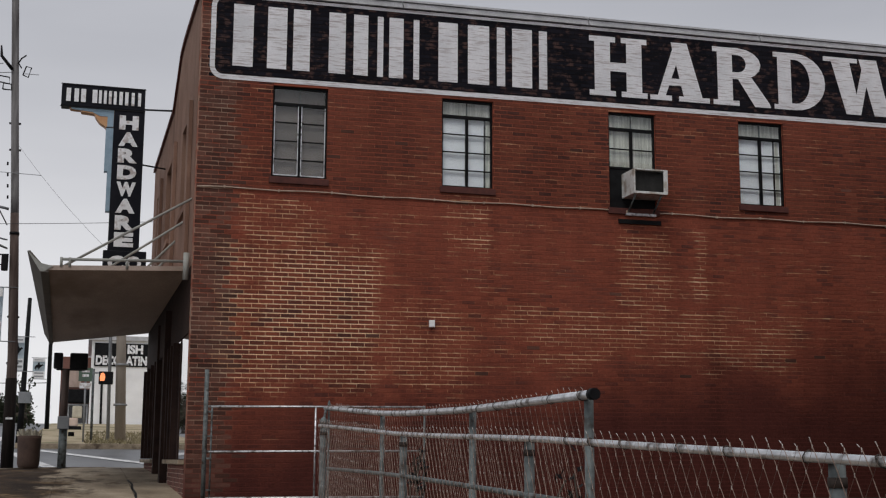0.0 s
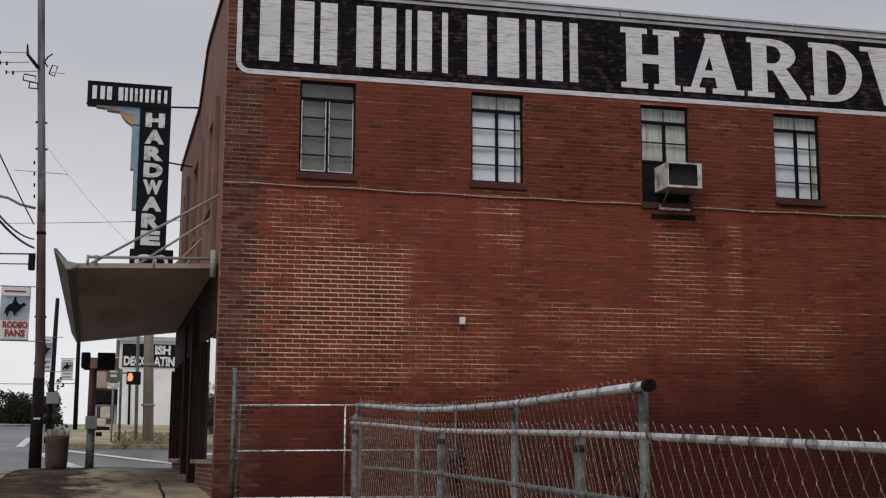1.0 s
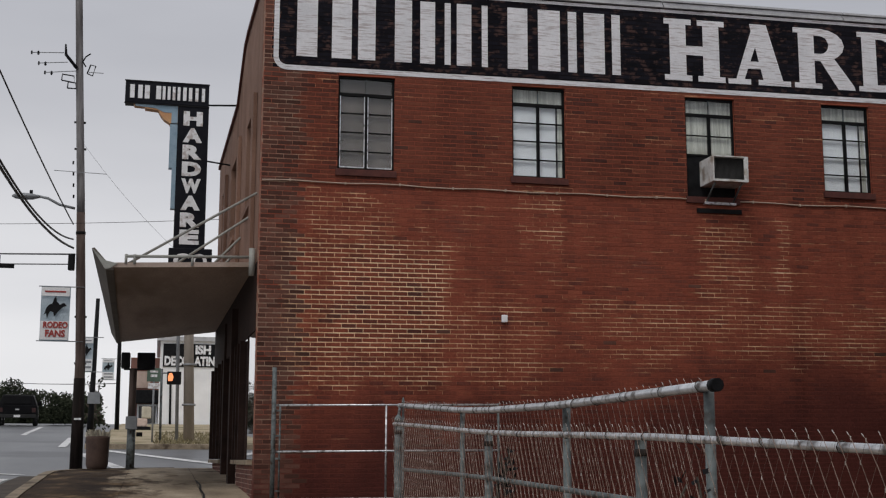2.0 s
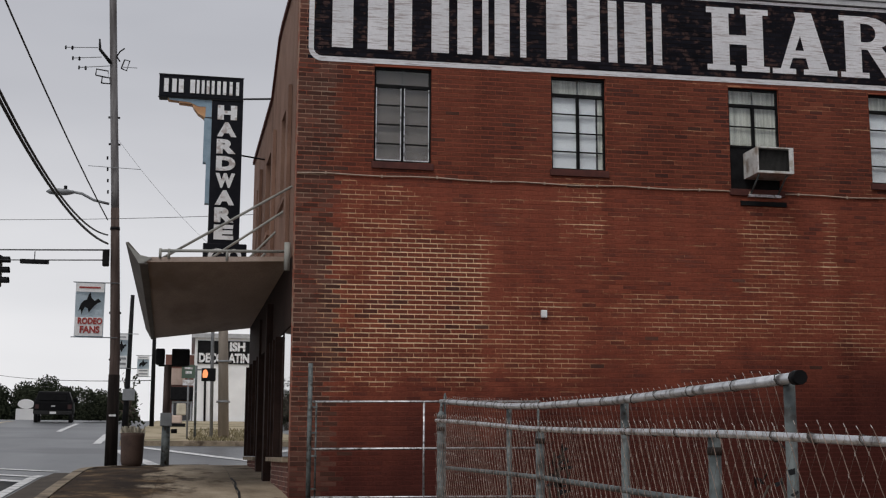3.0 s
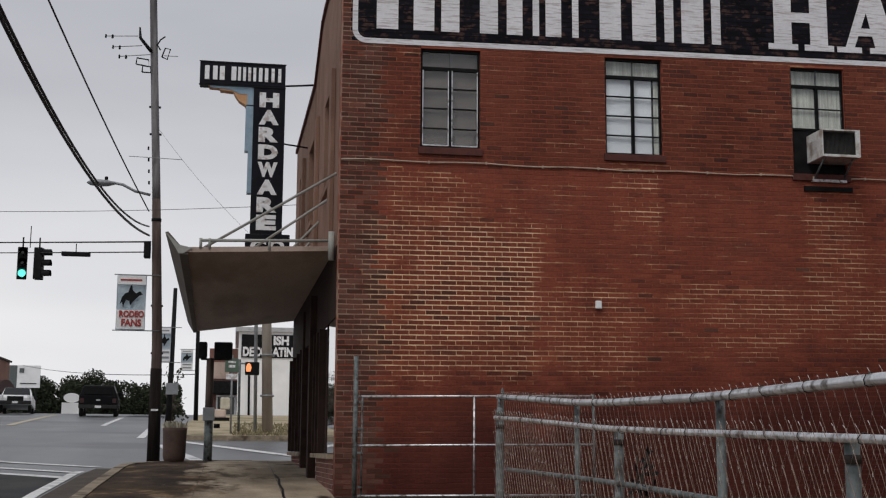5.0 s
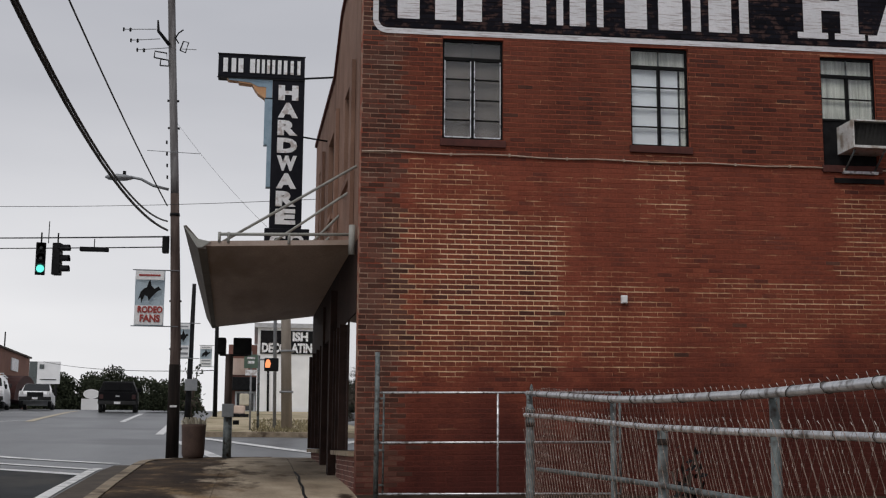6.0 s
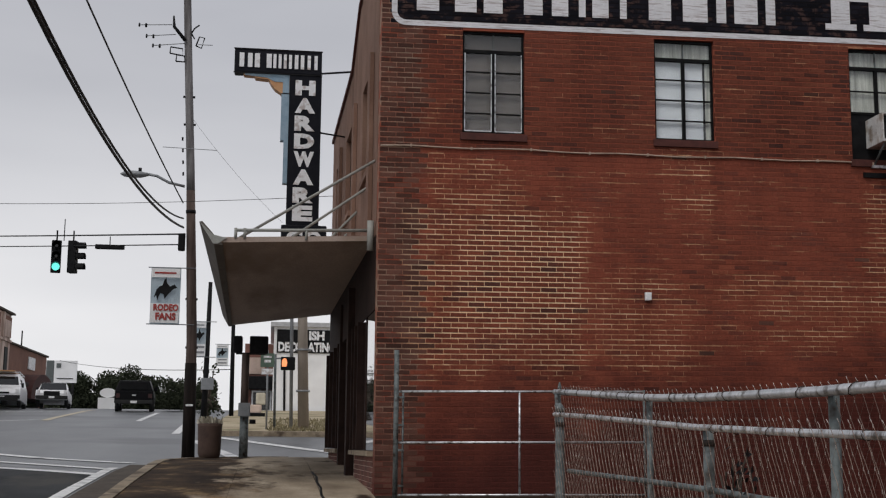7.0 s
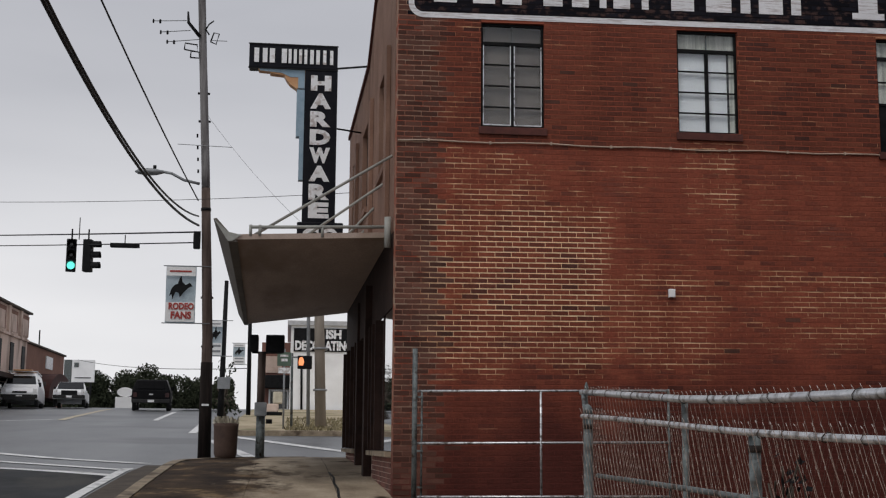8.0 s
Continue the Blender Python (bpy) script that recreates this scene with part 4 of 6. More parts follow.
for w_, xc in ((w2, 5.85), (w4, 10.97)):
    part("side_curtain", boxed(xc - 0.02, xc + 0.05, SY + 0.096, SY + 0.103, 5.83, 6.93), M_CURTAIN, w_)

# ---- air conditioner on its bracket ----
ac = thing("air_conditioner", "white window air conditioner with dark grille on steel bracket", "air conditioner")
X0, X1, Y0, Y1, Z0, Z1 = 8.13, 8.71, 17.87, 18.42, 5.79, 6.19
part("side_panel", boxed(X0, X0 + 0.02, Y0, Y1, Z0, Z1, bevel=0.005), M_AC, ac)
part("side_panel", boxed(X1 - 0.02, X1, Y0, Y1, Z0, Z1, bevel=0.005), M_AC, ac)
part("top_panel", boxed(X0 + 0.021, X1 - 0.021, Y0, Y1, Z1 - 0.02, Z1), M_AC, ac)
part("bottom_panel", boxed(X0 + 0.021, X1 - 0.021, Y0, Y1, Z0, Z0 + 0.035), M_AC, ac)
part("side_rim", boxed(X1 - 0.07, X1 - 0.021, Y0 + 0.002, Y0 + 0.02, Z0 + 0.036, Z1 - 0.021), M_AC, ac)
part("coil", boxed(X0 + 0.021, X1 - 0.021, Y0 + 0.09, Y0 + 0.11, Z0 + 0.036, Z1 - 0.021), M_COIL, ac, "dusty dark cooling fins")
for i in range(26):
    x = X0 + 0.03 + i * 0.0195
    part("fin", boxed(x, x + 0.004, Y0 + 0.07, Y0 + 0.089, Z0 + 0.04, Z1 - 0.03), M_COIL, ac)
for i in range(6):
    z = Z0 + 0.1 + i * 0.035
    part("louvre", boxed(X0 - 0.004, X0 - 0.0005, Y0 + 0.15, Y0 + 0.4, z, z + 0.012), M_AC, ac)
for x in (X0 + 0.06, X1 - 0.08):
    part("bracket_arm", tubed([(x, Y0 + 0.08, Z0 - 0.002), (x, SY - 0.02, Z0 - 0.25)], 0.014), M_GALV_DULL, ac)
part("bracket_bar", boxed(X0 + 0.02, X1 - 0.04, SY - 0.06, SY - 0.002, Z0 - 0.29, Z0 - 0.25), M_GALV, ac)
part("bracket_plate", boxed(X0 - 0.1, X1 + 0.06, SY - 0.03, SY - 0.002, Z0 - 0.42, Z0 - 0.35), M_BLACK, ac)

# ---- cable along the wall, outlet box ----
cable = thing("wall_cable", "brown cable clipped along the brick wall", "cable")
pts = [(1.37 + 0.4 * i, SY - 0.018, 5.55 + 0.0015 * i + 0.010 * math.sin(i * 1.7) + 0.006 * math.sin(i * 0.5) - 0.012 * math.exp(-((i - 18) / 4) ** 2)) for i in range(32)]
part("sheath", tubed(pts, 0.0115, 6), M_CABLE, cable)
for i in range(1, 31, 2):
    x, y, z = pts[i]
    part("clip", boxed(x - 0.012, x + 0.012, y - 0.018, SY, z - 0.02, z + 0.02), M_CABLE, cable)
outlet = thing("outlet_box", "small white outlet box on the brick wall", "outlet box")
part("box", boxed(4.90, 4.985, SY - 0.05, SY - 0.001, 3.59, 3.70, bevel=0.008), M_WHITEPAINT, outlet)
part("cover", boxed(4.908, 4.977, SY - 0.056, SY - 0.051, 3.60, 3.69), M_WHITEPAINT, outlet)

# ---- painted wall sign ----
sign = thing("wall_sign", "black painted wall sign with white letters and border", "sign")
ZB, ZT, XL, XR = 7.205, 8.54, 1.49, 19.6


def flat(name, outline, lift, material, parent, label=""):
    """A painted shape on the wall: outline in (x, z)."""
    bm = bmesh.new()
    prism(bm, outline, lambda u, v, d: (u, SY - 0.004 - lift + d, v + RISE * (u - SX)), 0.003)
    return part(name, bm, material, parent, label)


def arc(cx, cz, rx, rz, a0, a1, n_=8):
    return [(cx + rx * math.cos(radians(a0 + (a1 - a0) * i / n_)), cz + rz * math.sin(radians(a0 + (a1 - a0) * i / n_))) for i in range(n_ + 1)]


r_o, bw = 0.2, 0.075
flat("border", [(XL + r_o, ZB), (XR, ZB), (XR, ZB + bw), (XL + r_o, ZB + bw)], 0.001, M_SIGNWHITE, sign)
flat("border", [(XL, ZB + r_o), (XL + bw, ZB + r_o), (XL + bw, ZT - r_o), (XL, ZT - r_o)], 0.001, M_SIGNWHITE, sign)
flat("border", arc(XL + r_o, ZB + r_o, r_o, r_o, 180, 270) + arc(XL + r_o, ZB + r_o, r_o - bw, r_o - bw, 270, 180), 0.001, M_SIGNWHITE, sign)
flat("border", arc(XL + r_o, ZT - r_o, r_o, r_o, 180, 90) + arc(XL + r_o, ZT - r_o, r_o - bw, r_o - bw, 90, 180), 0.001, M_SIGNWHITE, sign)
flat("border", [(XL + r_o, ZT - 0.05), (XR, ZT - 0.05), (XR, ZT), (XL + r_o, ZT)], 0.001, M_SIGNWHITE, sign)


def rect(a, b, c, d):
    return [(a, b), (c, b), (c, d), (a, d)]


SHAPES = {
    "H": [rect(.09, 0, .36, 1), rect(.64, 0, .91, 1), rect(.36, .42, .64, .57), rect(0, 0, .45, .09), rect(.55, 0, 1, .09), rect(0, .91, .45, 1), rect(.55, .91, 1, 1)],
    "A": [[(.10, 0), (.23, 0), (.54, .9), (.44, 1), (.40, .93)], [(.58, 0), (.90, 0), (.63, 1), (.36, 1)], rect(.25, .26, .70, .38), rect(0, 0, .36, .085), rect(.48, 0, 1, .085)],
    "R": [rect(.08, 0, .34, 1), rect(0, 0, .45, .085), rect(0, .915, .40, 1), arc(.44, .73, .40, .27, 90, -90) + arc(.44, .73, .14, .15, -90, 90), rect(.33, .88, .45, 1), rect(.33, .46, .45, .58), [(.40, .52), (.66, .52), (.98, .07), (1, 0), (.72, 0)]],
    "D": [rect(.08, 0, .34, 1), rect(0, 0, .40, .085), rect(0, .915, .40, 1), arc(.42, .5, .58, .5, 90, -90, 14) + arc(.42, .5, .28, .385, -90, 90, 14), rect(.33, .885, .43, 1), rect(.33, 0, .43, .115)],
    "W": [[(.08, 1), (.30, 1), (.42, 0), (.25, 0)], [(.32, 0), (.42, 0), (.57, 1), (.48, 1)], [(.42, 1), (.63, 1), (.76, 0), (.58, 0)], [(.66, 0), (.76, 0), (.93, 1), (.85, 1)], rect(0, .92, .40, 1), rect(.76, .92, 1, 1)],
    "E": [rect(.10, 0, .40, 1), rect(0, 0, .95, .09), rect(0, .91, .92, 1), rect(.36, .44, .72, .56), rect(.86, 0, 1, .28), rect(.82, .74, .95, 1), rect(.66, .36, .75, .64)],
}


def painted(shape, x0, x1, z0, z1, name, label=""):
    bm = bmesh.new()
    for k, outline in enumerate(SHAPES[shape]):
        prism(bm, [(x0 + u * (x1 - x0), z0 + v * (z1 - z0)) for u, v in outline], lambda u, v, d, k=k: (u, SY - 0.0045 - 0.0006 * k + d, v + RISE * (u - SX)), 0.003)
    return part(name, bm, M_SIGNWHITE, sign, label)


# the shop's name, as plain painted bars
for x0, x1, bars in ((1.77, 2.66, ((.06, .40), (.64, .97))), (2.73, 3.54, ((.0, .32), (.68, 1.0))), (3.56, 4.90, ((.08, .25), (.36, .43), (.50, .67), (.79, .86))), (4.95, 5.88, ((.08, .42), (.60, .98))), (5.93, 6.92, ((.06, .20), (.32, .66), (.78, .92)))):
    for u0, u1 in bars:
        flat("bar", rect(x0 + u0 * (x1 - x0), 7.42, x0 + u1 * (x1 - x0), 8.39), 0.002, M_SIGNWHITE, sign, "plain white painted bar")
for letter, x0, x1 in (("H", 7.57, 8.59), ("A", 8.64, 9.72), ("R", 9.79, 10.86), ("D", 10.93, 11.92), ("W", 11.90, 13.58), ("A", 13.62, 14.7), ("R", 14.76, 15.83), ("E", 15.9, 16.85)):
    painted(letter, x0, x1, 7.395, 8.40, "letter")

# ---- pipe gate and post by the wall ----
gate = thing("pipe_gate", "galvanised pipe gate standing along the brick wall", "gate")
GY = 17.5
part("gate_post", tubed([(1.545, GY, lie(GY)), (1.545, GY, 2.82)], 0.031, 10), M_GALV_DULL, gate, "tall dull galvanised post")
for z0, z1, xe in ((2.32, 2.36, 4.63), (1.71, 1.74, 4.63), (1.09, 1.10, 4.63)):
    part("rail", tubed([(1.58, GY, z0), (xe, GY, z1)], 0.0145, 8), M_GALV, gate)
part("upright", tubed([(3.06, GY, 1.10), (3.06, GY, 2.34)], 0.0145, 8), M_GALV, gate)
part("upright", tubed([(4.63, GY, 1.10), (4.63, GY, 2.38)], 0.016, 8), M_GALV_DULL, gate)
part("upright", tubed([(1.63, GY, 1.09), (1.63, GY, 2.32)], 0.012, 8), M_GALV_DULL, gate)
for z in (1.2, 1.62, 1.92, 2.25):
    part("hinge", boxed(1.56, 1.645, GY - 0.015, GY + 0.015, z - 0.012, z + 0.012), M_GALV_DULL, gate)


# ---- chain link fences ----
def chain_link(y0, y1, x, bottom, top, pitch=0.0335, drop=0.057, r=0.0010):
    """Chain-link fabric between y0 and y1 in the plane x: zigzag wires that hook into one another, pairs of them twisted into a raw tip above the rail."""
    verts, faces, mats = [], [], []

    def strand(a, c, w, mat):
        b = len(verts)
        for q in (a, c):
            verts.extend([(q[0] - w, q[1] - w, q[2]), (q[0] + w, q[1] - w, q[2]), (q[0], q[1] + w * 1.4, q[2])])
        faces.extend([(b + j, b + (j + 1) % 3, b + 3 + (j + 1) % 3, b + 3 + j) for j in range(3)])
        mats.extend([mat] * 3)

    for i in range(int((y1 - y0) / pitch)):
        yc = y0 + i * pitch
        zt = top(yc) + random.uniform(-0.004, 0.004)
        n_s = int((zt - bottom(yc)) / drop)
        last = None
        for k in range(n_s + 1):
            q = 0.5 if (k + i) % 2 else -0.5
            bulge = 0.012 * math.sin(yc * 2.3) * min(1.0, k / 12)
            p = (x + (0.0008 if k % 2 else -0.0008) + bulge, yc + q * pitch * 1.03, zt - k * drop)
            if last is not None:
                # The unlit diagonal is thinned, putting the light difference into the shape.
                strand(last, p, r if p[1] < last[1] else r * 0.42, 0)
            elif q > 0:
                tip = (p[0] - 0.004, p[1] + random.uniform(0.006, 0.014), p[2] + random.uniform(0.011, 0.023))
                mid_ = tuple((u + v) / 2 for u, v in zip(p, tip))
                strand(p, mid_, r * 0.95, 0)
                strand(mid_, tip, r * 1.05, 1)
            # Painted glint where two wires hook: a short pale strand.
            if q > 0 and random.random() < 0.6:
                strand((p[0] - 0.001, p[1], p[2] + 0.005), (p[0] - 0.001, p[1], p[2] - 0.005), r * 1.15, 1)
            last = p
    me = bpy.data.meshes.new("mesh_fabric")
    me.from_pydata(verts, [], faces)
    me.materials.append(M_WIRE)
    me.materials.append(M_GLINT)
    me.polygons.foreach_set("material_index", mats)
    return new("mesh_fabric", me)


def fence(label, x, posts, post_r, rail_r, rail, mid, top_over):
    f = thing("chain_link_fence", label, "fence", "yard fences")
    ya, yb = posts[-1], posts[0]
    for k, y in enumerate(posts):
        r = post_r[min(k, len(post_r) - 1)]
        post = part("fence_post", tubed([(x + 0.03, y, lie(y) - 0.05), (x + 0.03, y, rail(y) - (0.012 if k else -0.03))], r, 10), M_GALV_DULL, f)
        if k == 0:
            cap = bmesh.new()
            lathe(cap, ((r + 0.003, -0.03), (r + 0.003, 0.0), (r * 0.7, 0.02), (r * 0.2, 0.03)), 10, (x + 0.03, y, rail(y) + 0.035))
            part("post_cap", cap, M_GALV_DULL, post)
        if mid:
            part("rail_clamp", tubed([(x + 0.03, y, rail(y) - 0.07), (x + 0.03, y, rail(y) - 0.045)], r + 0.003, 10), M_RUST, post)
    n_ = 14
    part("top_rail", tubed([(x, ya + (yb - ya) * i / n_, rail(ya + (yb - ya) * i / n_)) for i in range(n_ + 1)], rail_r, 10), M_GALV, f)
    if mid:
        part("mid_rail", tubed([(x + 0.02, ya + (yb - 0.25 - ya) * i / n_, mid(ya + (yb - 0.25 - ya) * i / n_)) for i in range(n_ + 1)], 0.012, 8), M_GALV_DULL, f)
    net = chain_link(ya, yb, x - rail_r - 0.006 if mid else x + rail_r + 0.008, lambda y: lie(y) + 0.05, lambda y: rail(y) + top_over)
    net.parent = f
    tagged(net, "rusty chain-link fabric", kind="stuff")
    y = ya
    while y < yb:
        ring_ = bmesh.new()
        a0 = random.uniform(-0.02, 0.02)
        tube(ring_, [(x + (rail_r + 0.003) * math.cos(a), y + a0 * math.sin(a), rail(y) + (rail_r + 0.003) * math.sin(a)) for a in [2 * math.pi * q / 8 for q in range(9)]], 0.0019, 5, False)
        part("tie_wire", ring_, M_RUST, f)
        y += random.uniform(0.2, 0.42)
    return f


near_rail = lambda y: float(np.interp(y, (-3, 2.4, 4.71, 6.75, 9.3), (1.42, 1.615, 1.70, 1.75, 1.865)))
far_rail = lambda y: float(np.interp(y, (4.5, 6.25, 7.6, 8.25, 10.15, 10.4), (1.872, 1.872, 1.897, 1.92, 2.025, 2.035)))
fence("galvanised chain-link fence with a sagging top rail", 1.67, (9.42, 6.92, 4.82, 2.65, 0.4, -1.8), (0.026, 0.021), 0.0128, near_rail, lambda y: float(np.interp(y, (-3, 2.4, 7, 9.1), (1.3, 1.42, 1.53, 1.55))), 0.024)
inner = fence("taller chain-link panel with an open-ended top rail", 1.88, (10.33, 8.36, 6.28, 4.70), (0.010, 0.016, 0.019), 0.0185, far_rail, None, 0.022)
part("rail_tail", tubed([(1.88, 4.70, 1.872), (1.88, 4.60, 1.872)], 0.0185, 10), M_GALV, inner)
part("corner_brace", tubed([(1.88, 10.30, 2.02), (1.72, 9.56, 1.87)], 0.012, 8), M_GALV_DULL, inner)
part("rail_end", tubed([(1.88, 4.60, 1.872), (1.88, 4.56, 1.872)], 0.0235, 10), M_BLACK, inner, "dark open pipe end")

# dead vines caught in the fence
for yv, zv, n_v in ((4.35, 1.47, 46), (6.62, 1.58, 40), (3.3, 1.30, 20)):
    vine = thing("dead_vine", "dark dead vine tangled in the fence wire", "vine", "dead vines")
    bm = bmesh.new()
    for i in range(7):
        y, z = yv + random.uniform(-0.12, 0.12), zv - 0.5
        row_ = [(1.705, y, z)]
        for k in range(6):
            row_.append((1.705 + random.uniform(-0.02, 0.02), row_[-1][1] + random.uniform(-0.05, 0.05), row_[-1][2] + random.uniform(0.06, 0.12)))
        tube(bm, row_, 0.004, 5)
    part("vine_stem", bm, M_BARK, vine)
    bm = bmesh.new()
    for i in range(n_v):
        c = Vector((1.705 + random.uniform(-0.03, 0.03), yv + random.gauss(0, 0.07), zv + random.gauss(-0.03, 0.07)))
        u = Vector((random.gauss(0, 1), random.gauss(0, 1), random.gauss(0, 1))).normalized()
        w = u.orthogonal().normalized()
        bm.faces.new([bm.verts.new(c + p * random.uniform(0.014, 0.024)) for p in (-u, w * 0.7, u, -w * 0.7)])
    part("foliage", bm, M_BLACK, vine, "curled dead leaves")

# ---- blade sign over the canopy ----
blade = thing("blade_sign", "black enamel L-shaped shop sign with white letters", "sign")
BY = 24.3
part("top_box", boxed(-0.78, 0.78, BY, BY + 0.28, 8.25, 8.68, bevel=0.02), M_SIGNBLACK, blade)
part("stem_box", boxed(0.21, 0.785, BY + 0.003, BY + 0.277, 5.50, 8.249), M_SIGNBLACK, blade)
part("base_box", boxed(0.13, 0.93, BY - 0.003, BY + 0.283, 4.45, 5.50, bevel=0.02), M_SIGNBLACK, blade)
for z in (8.24, 8.68):
    part("trim", boxed(-0.79, 0.79, BY - 0.012, BY - 0.002, z - 0.012, z + 0.012), M_BLACK, blade)
bm = bmesh.new()
steps = [(-0.62, 8.249), (-0.60, 8.21), (-0.42, 8.20), (-0.40, 8.16), (-0.16, 8.14), (-0.12, 8.06), (-0.05, 7.97), (0.06, 7.90), (0.06, 7.88), (0.209, 7.88), (0.209, 8.249)]
prism(bm, steps, lambda u, v, d: (u, BY + 0.03 + d, v), 0.2)
part("corner_scroll", bm, M_ORANGE, blade, "orange stepped corner piece")
bm = bmesh.new()
prism(bm, [(-0.60, 8.245), (-0.58, 8.20), (-0.2, 8.17), (-0.05, 8.10), (0.09, 8.10), (0.09, 7.9), (0.205, 7.9), (0.205, 8.245)], lambda u, v, d: (u, BY + 0.022 + d, v), 0.007)
part("corner_band", bm, M_BLUE, blade)
part("side_strip", boxed(0.07, 0.209, BY + 0.03, BY + 0.2, 7.03, 7.899), M_BLUE, blade, "pale blue strip")
part("side_strip", boxed(0.13, 0.209, BY + 0.03, BY + 0.2, 6.25, 7.029), M_BLUE, blade, "pale blue strip")
for x0, x1, bars in ((-0.69, -0.46, ((0, .36), (.64, 1))), (-0.42, -0.12, ((0, .30), (.70, 1))), (-0.09, 0.24, ((0, .16), (.28, .44), (.56, .72), (.84, 1))), (0.29, 0.47, ((0, .36), (.60, .95))), (0.52, 0.70, ((0, .32), (.68, 1)))):
    for u0, u1 in bars:
        part("bar", boxed(x0 + u0 * (x1 - x0), x0 + u1 * (x1 - x0), BY - 0.02, BY - 0.001, 8.34, 8.60), M_LETTER, blade, "plain white bar")
for i, ch in enumerate("HARDWARE"):
    zc = 8.00 - i * 0.327
    part("letter", fit_glyphs(ch, 0.315, 0.675, zc - 0.14, zc + 0.14, BY + 0.001, 0.065), M_LETTER, blade)
for ch, xa in (("C", 0.22), ("O", 0.55)):
    part("letter", fit_glyphs(ch, xa, xa + 0.29, 5.12, 5.40, BY - 0.005, 0.045), M_LETTER, blade)
part("stay_rod", tubed([(0.78, BY + 0.1, 8.31), (fx(22.9), 22.9, 7.92)], 0.018), M_BLACK, blade)
part("stay_rod", tubed([(0.785, BY + 0.1, 7.21), (fx(24.6) + 0.01, 24.6, 7.2)], 0.016), M_BLACK, blade)
part("mount", tubed([(0.53, BY + 0.14, 4.46), (0.53, BY + 0.14, 4.25)], 0.06), M_BLACK, blade)

# ---- utility pole, wires, street lamp, banners ----
PY, PZ = 28.6, lie(28.6) - 0.15


def px_(z):
    """Where the leaning pole's axis stands at height z."""
    return float(np.interp(z, (1.4, 3.77, 5.5, 7.28, 9.7, 12.6), (-1.593, -1.61, -1.687, -1.768, -1.905, -2.06)))


pole = thing("utility_pole", "tall weathered wooden utility pole, dark at the foot", "utility pole")
part("shaft", tubed([(px_(z), PY, z) for z in (PZ, 3, 3.77, 5.5, 6.9)], [0.125, 0.112, 0.107, 0.1, 0.09], 14), M_WOOD, pole)
part("upper_shaft", tubed([(px_(z), PY, z) for z in (6.9, 7.28, 9.7, 11, 12.6)], [0.089, 0.087, 0.082, 0.08, 0.078], 14), M_WOODGREY, pole, "silver-grey bare wood")
part("foot_wrap", tubed([(px_(z), PY, z) for z in (PZ + 0.02, 3.3)], [0.135, 0.119], 14), M_TARRED, pole, "dark tarred foot")
part("tag", boxed(px_(2.4) - 0.07, px_(2.4) + 0.07, PY - 0.145, PY - 0.135, 2.42, 2.46), M_LETTER, pole)
for xa, xb, za, zb in ((-2.97, -2.27, 10.42, 10.46), (-2.81, -2.18, 10.185, 10.25), (-2.67, -2.0, 9.98, 10.06)):
    arm = part("cross_arm", tubed([(xa, PY - 0.1, za), (xb, PY - 0.1, zb)], 0.009, 6), M_LAMPGREY, pole)
    for u, r_i in ((xa + 0.02, 0.9), (xa + 0.16, 1.2)):
        bmi = bmesh.new()
        lathe(bmi, ((0.012 * r_i, -0.045), (0.024 * r_i, -0.02), (0.016 * r_i, 0), (0.024 * r_i, 0.02), (0.01, 0.045)), 8, (u, PY - 0.1, za))
        part("insulator", bmi, M_BLACK, arm)
part("brace", tubed([(-2.243, PY - 0.1, 10.66), (-2.225, PY - 0.1, 10.42), (-1.985, PY - 0.1, 10.13)], [0.018, 0.034, 0.04], 8), M_BLACK, pole)
part("side_arm", tubed([(-1.87, PY - 0.1, 10.27), (-1.80, PY - 0.1, 10.40), (-1.70, PY - 0.1, 10.48)], 0.016, 6), M_BLACK, pole)
part("side_arm", tubed([(-1.87, PY - 0.1, 10.30), (-1.79, PY - 0.1, 10.17)], 0.016, 6), M_BLACK, pole)
part("side_arm", tubed([(-1.72, PY - 0.1, 10.05), (-1.41, PY - 0.1, 10.05)], 0.008, 6), M_LAMPGREY, pole)
for loop in (((-2.29, 9.83), (-2.28, 9.97), (-2.03, 9.94), (-2.02, 9.79)), ((-2.16, 9.66), (-2.15, 9.80), (-1.99, 9.785), (-1.98, 9.655)), ((-1.755, 10.02), (-1.69, 10.22), (-1.58, 10.20), (-1.64, 9.97))):
    part("bracket_loop", tubed([(x, PY - 0.1, z) for x, z in loop + loop[:1]], 0.016, 6), M_BLACK, pole)
part("thin_arm", tubed([(-2.35, PY - 0.12, 7.79), (-1.24, PY - 0.12, 7.76)], 0.007, 6), M_LAMPGREY, pole)
for z in (7.95, 7.7, 7.45, 7.2):
    part("peg", boxed(px_(z) - 0.165, px_(z) - 0.13, PY - 0.12, PY - 0.08, z, z + 0.07), M_BLACK, pole)
part("clamp", tubed([(px_(6.45), PY, 6.42), (px_(6.45), PY, 6.48)], 0.105, 14), M_BLACK, pole)
part("span_anchor", boxed(px_(5.8) - 0.26, px_(5.8) - 0.12, PY - 0.12, PY + 0.05, 5.62, 5.98, bevel=0.03), M_BLACK, pole)
for z in (8.9, 8.3, 4.6, 3.6):
    part("bolt", boxed(px_(z) - 0.125, px_(z) + 0.125, PY - 0.02, PY + 0.02, z, z + 0.04), M_BLACK, pole)

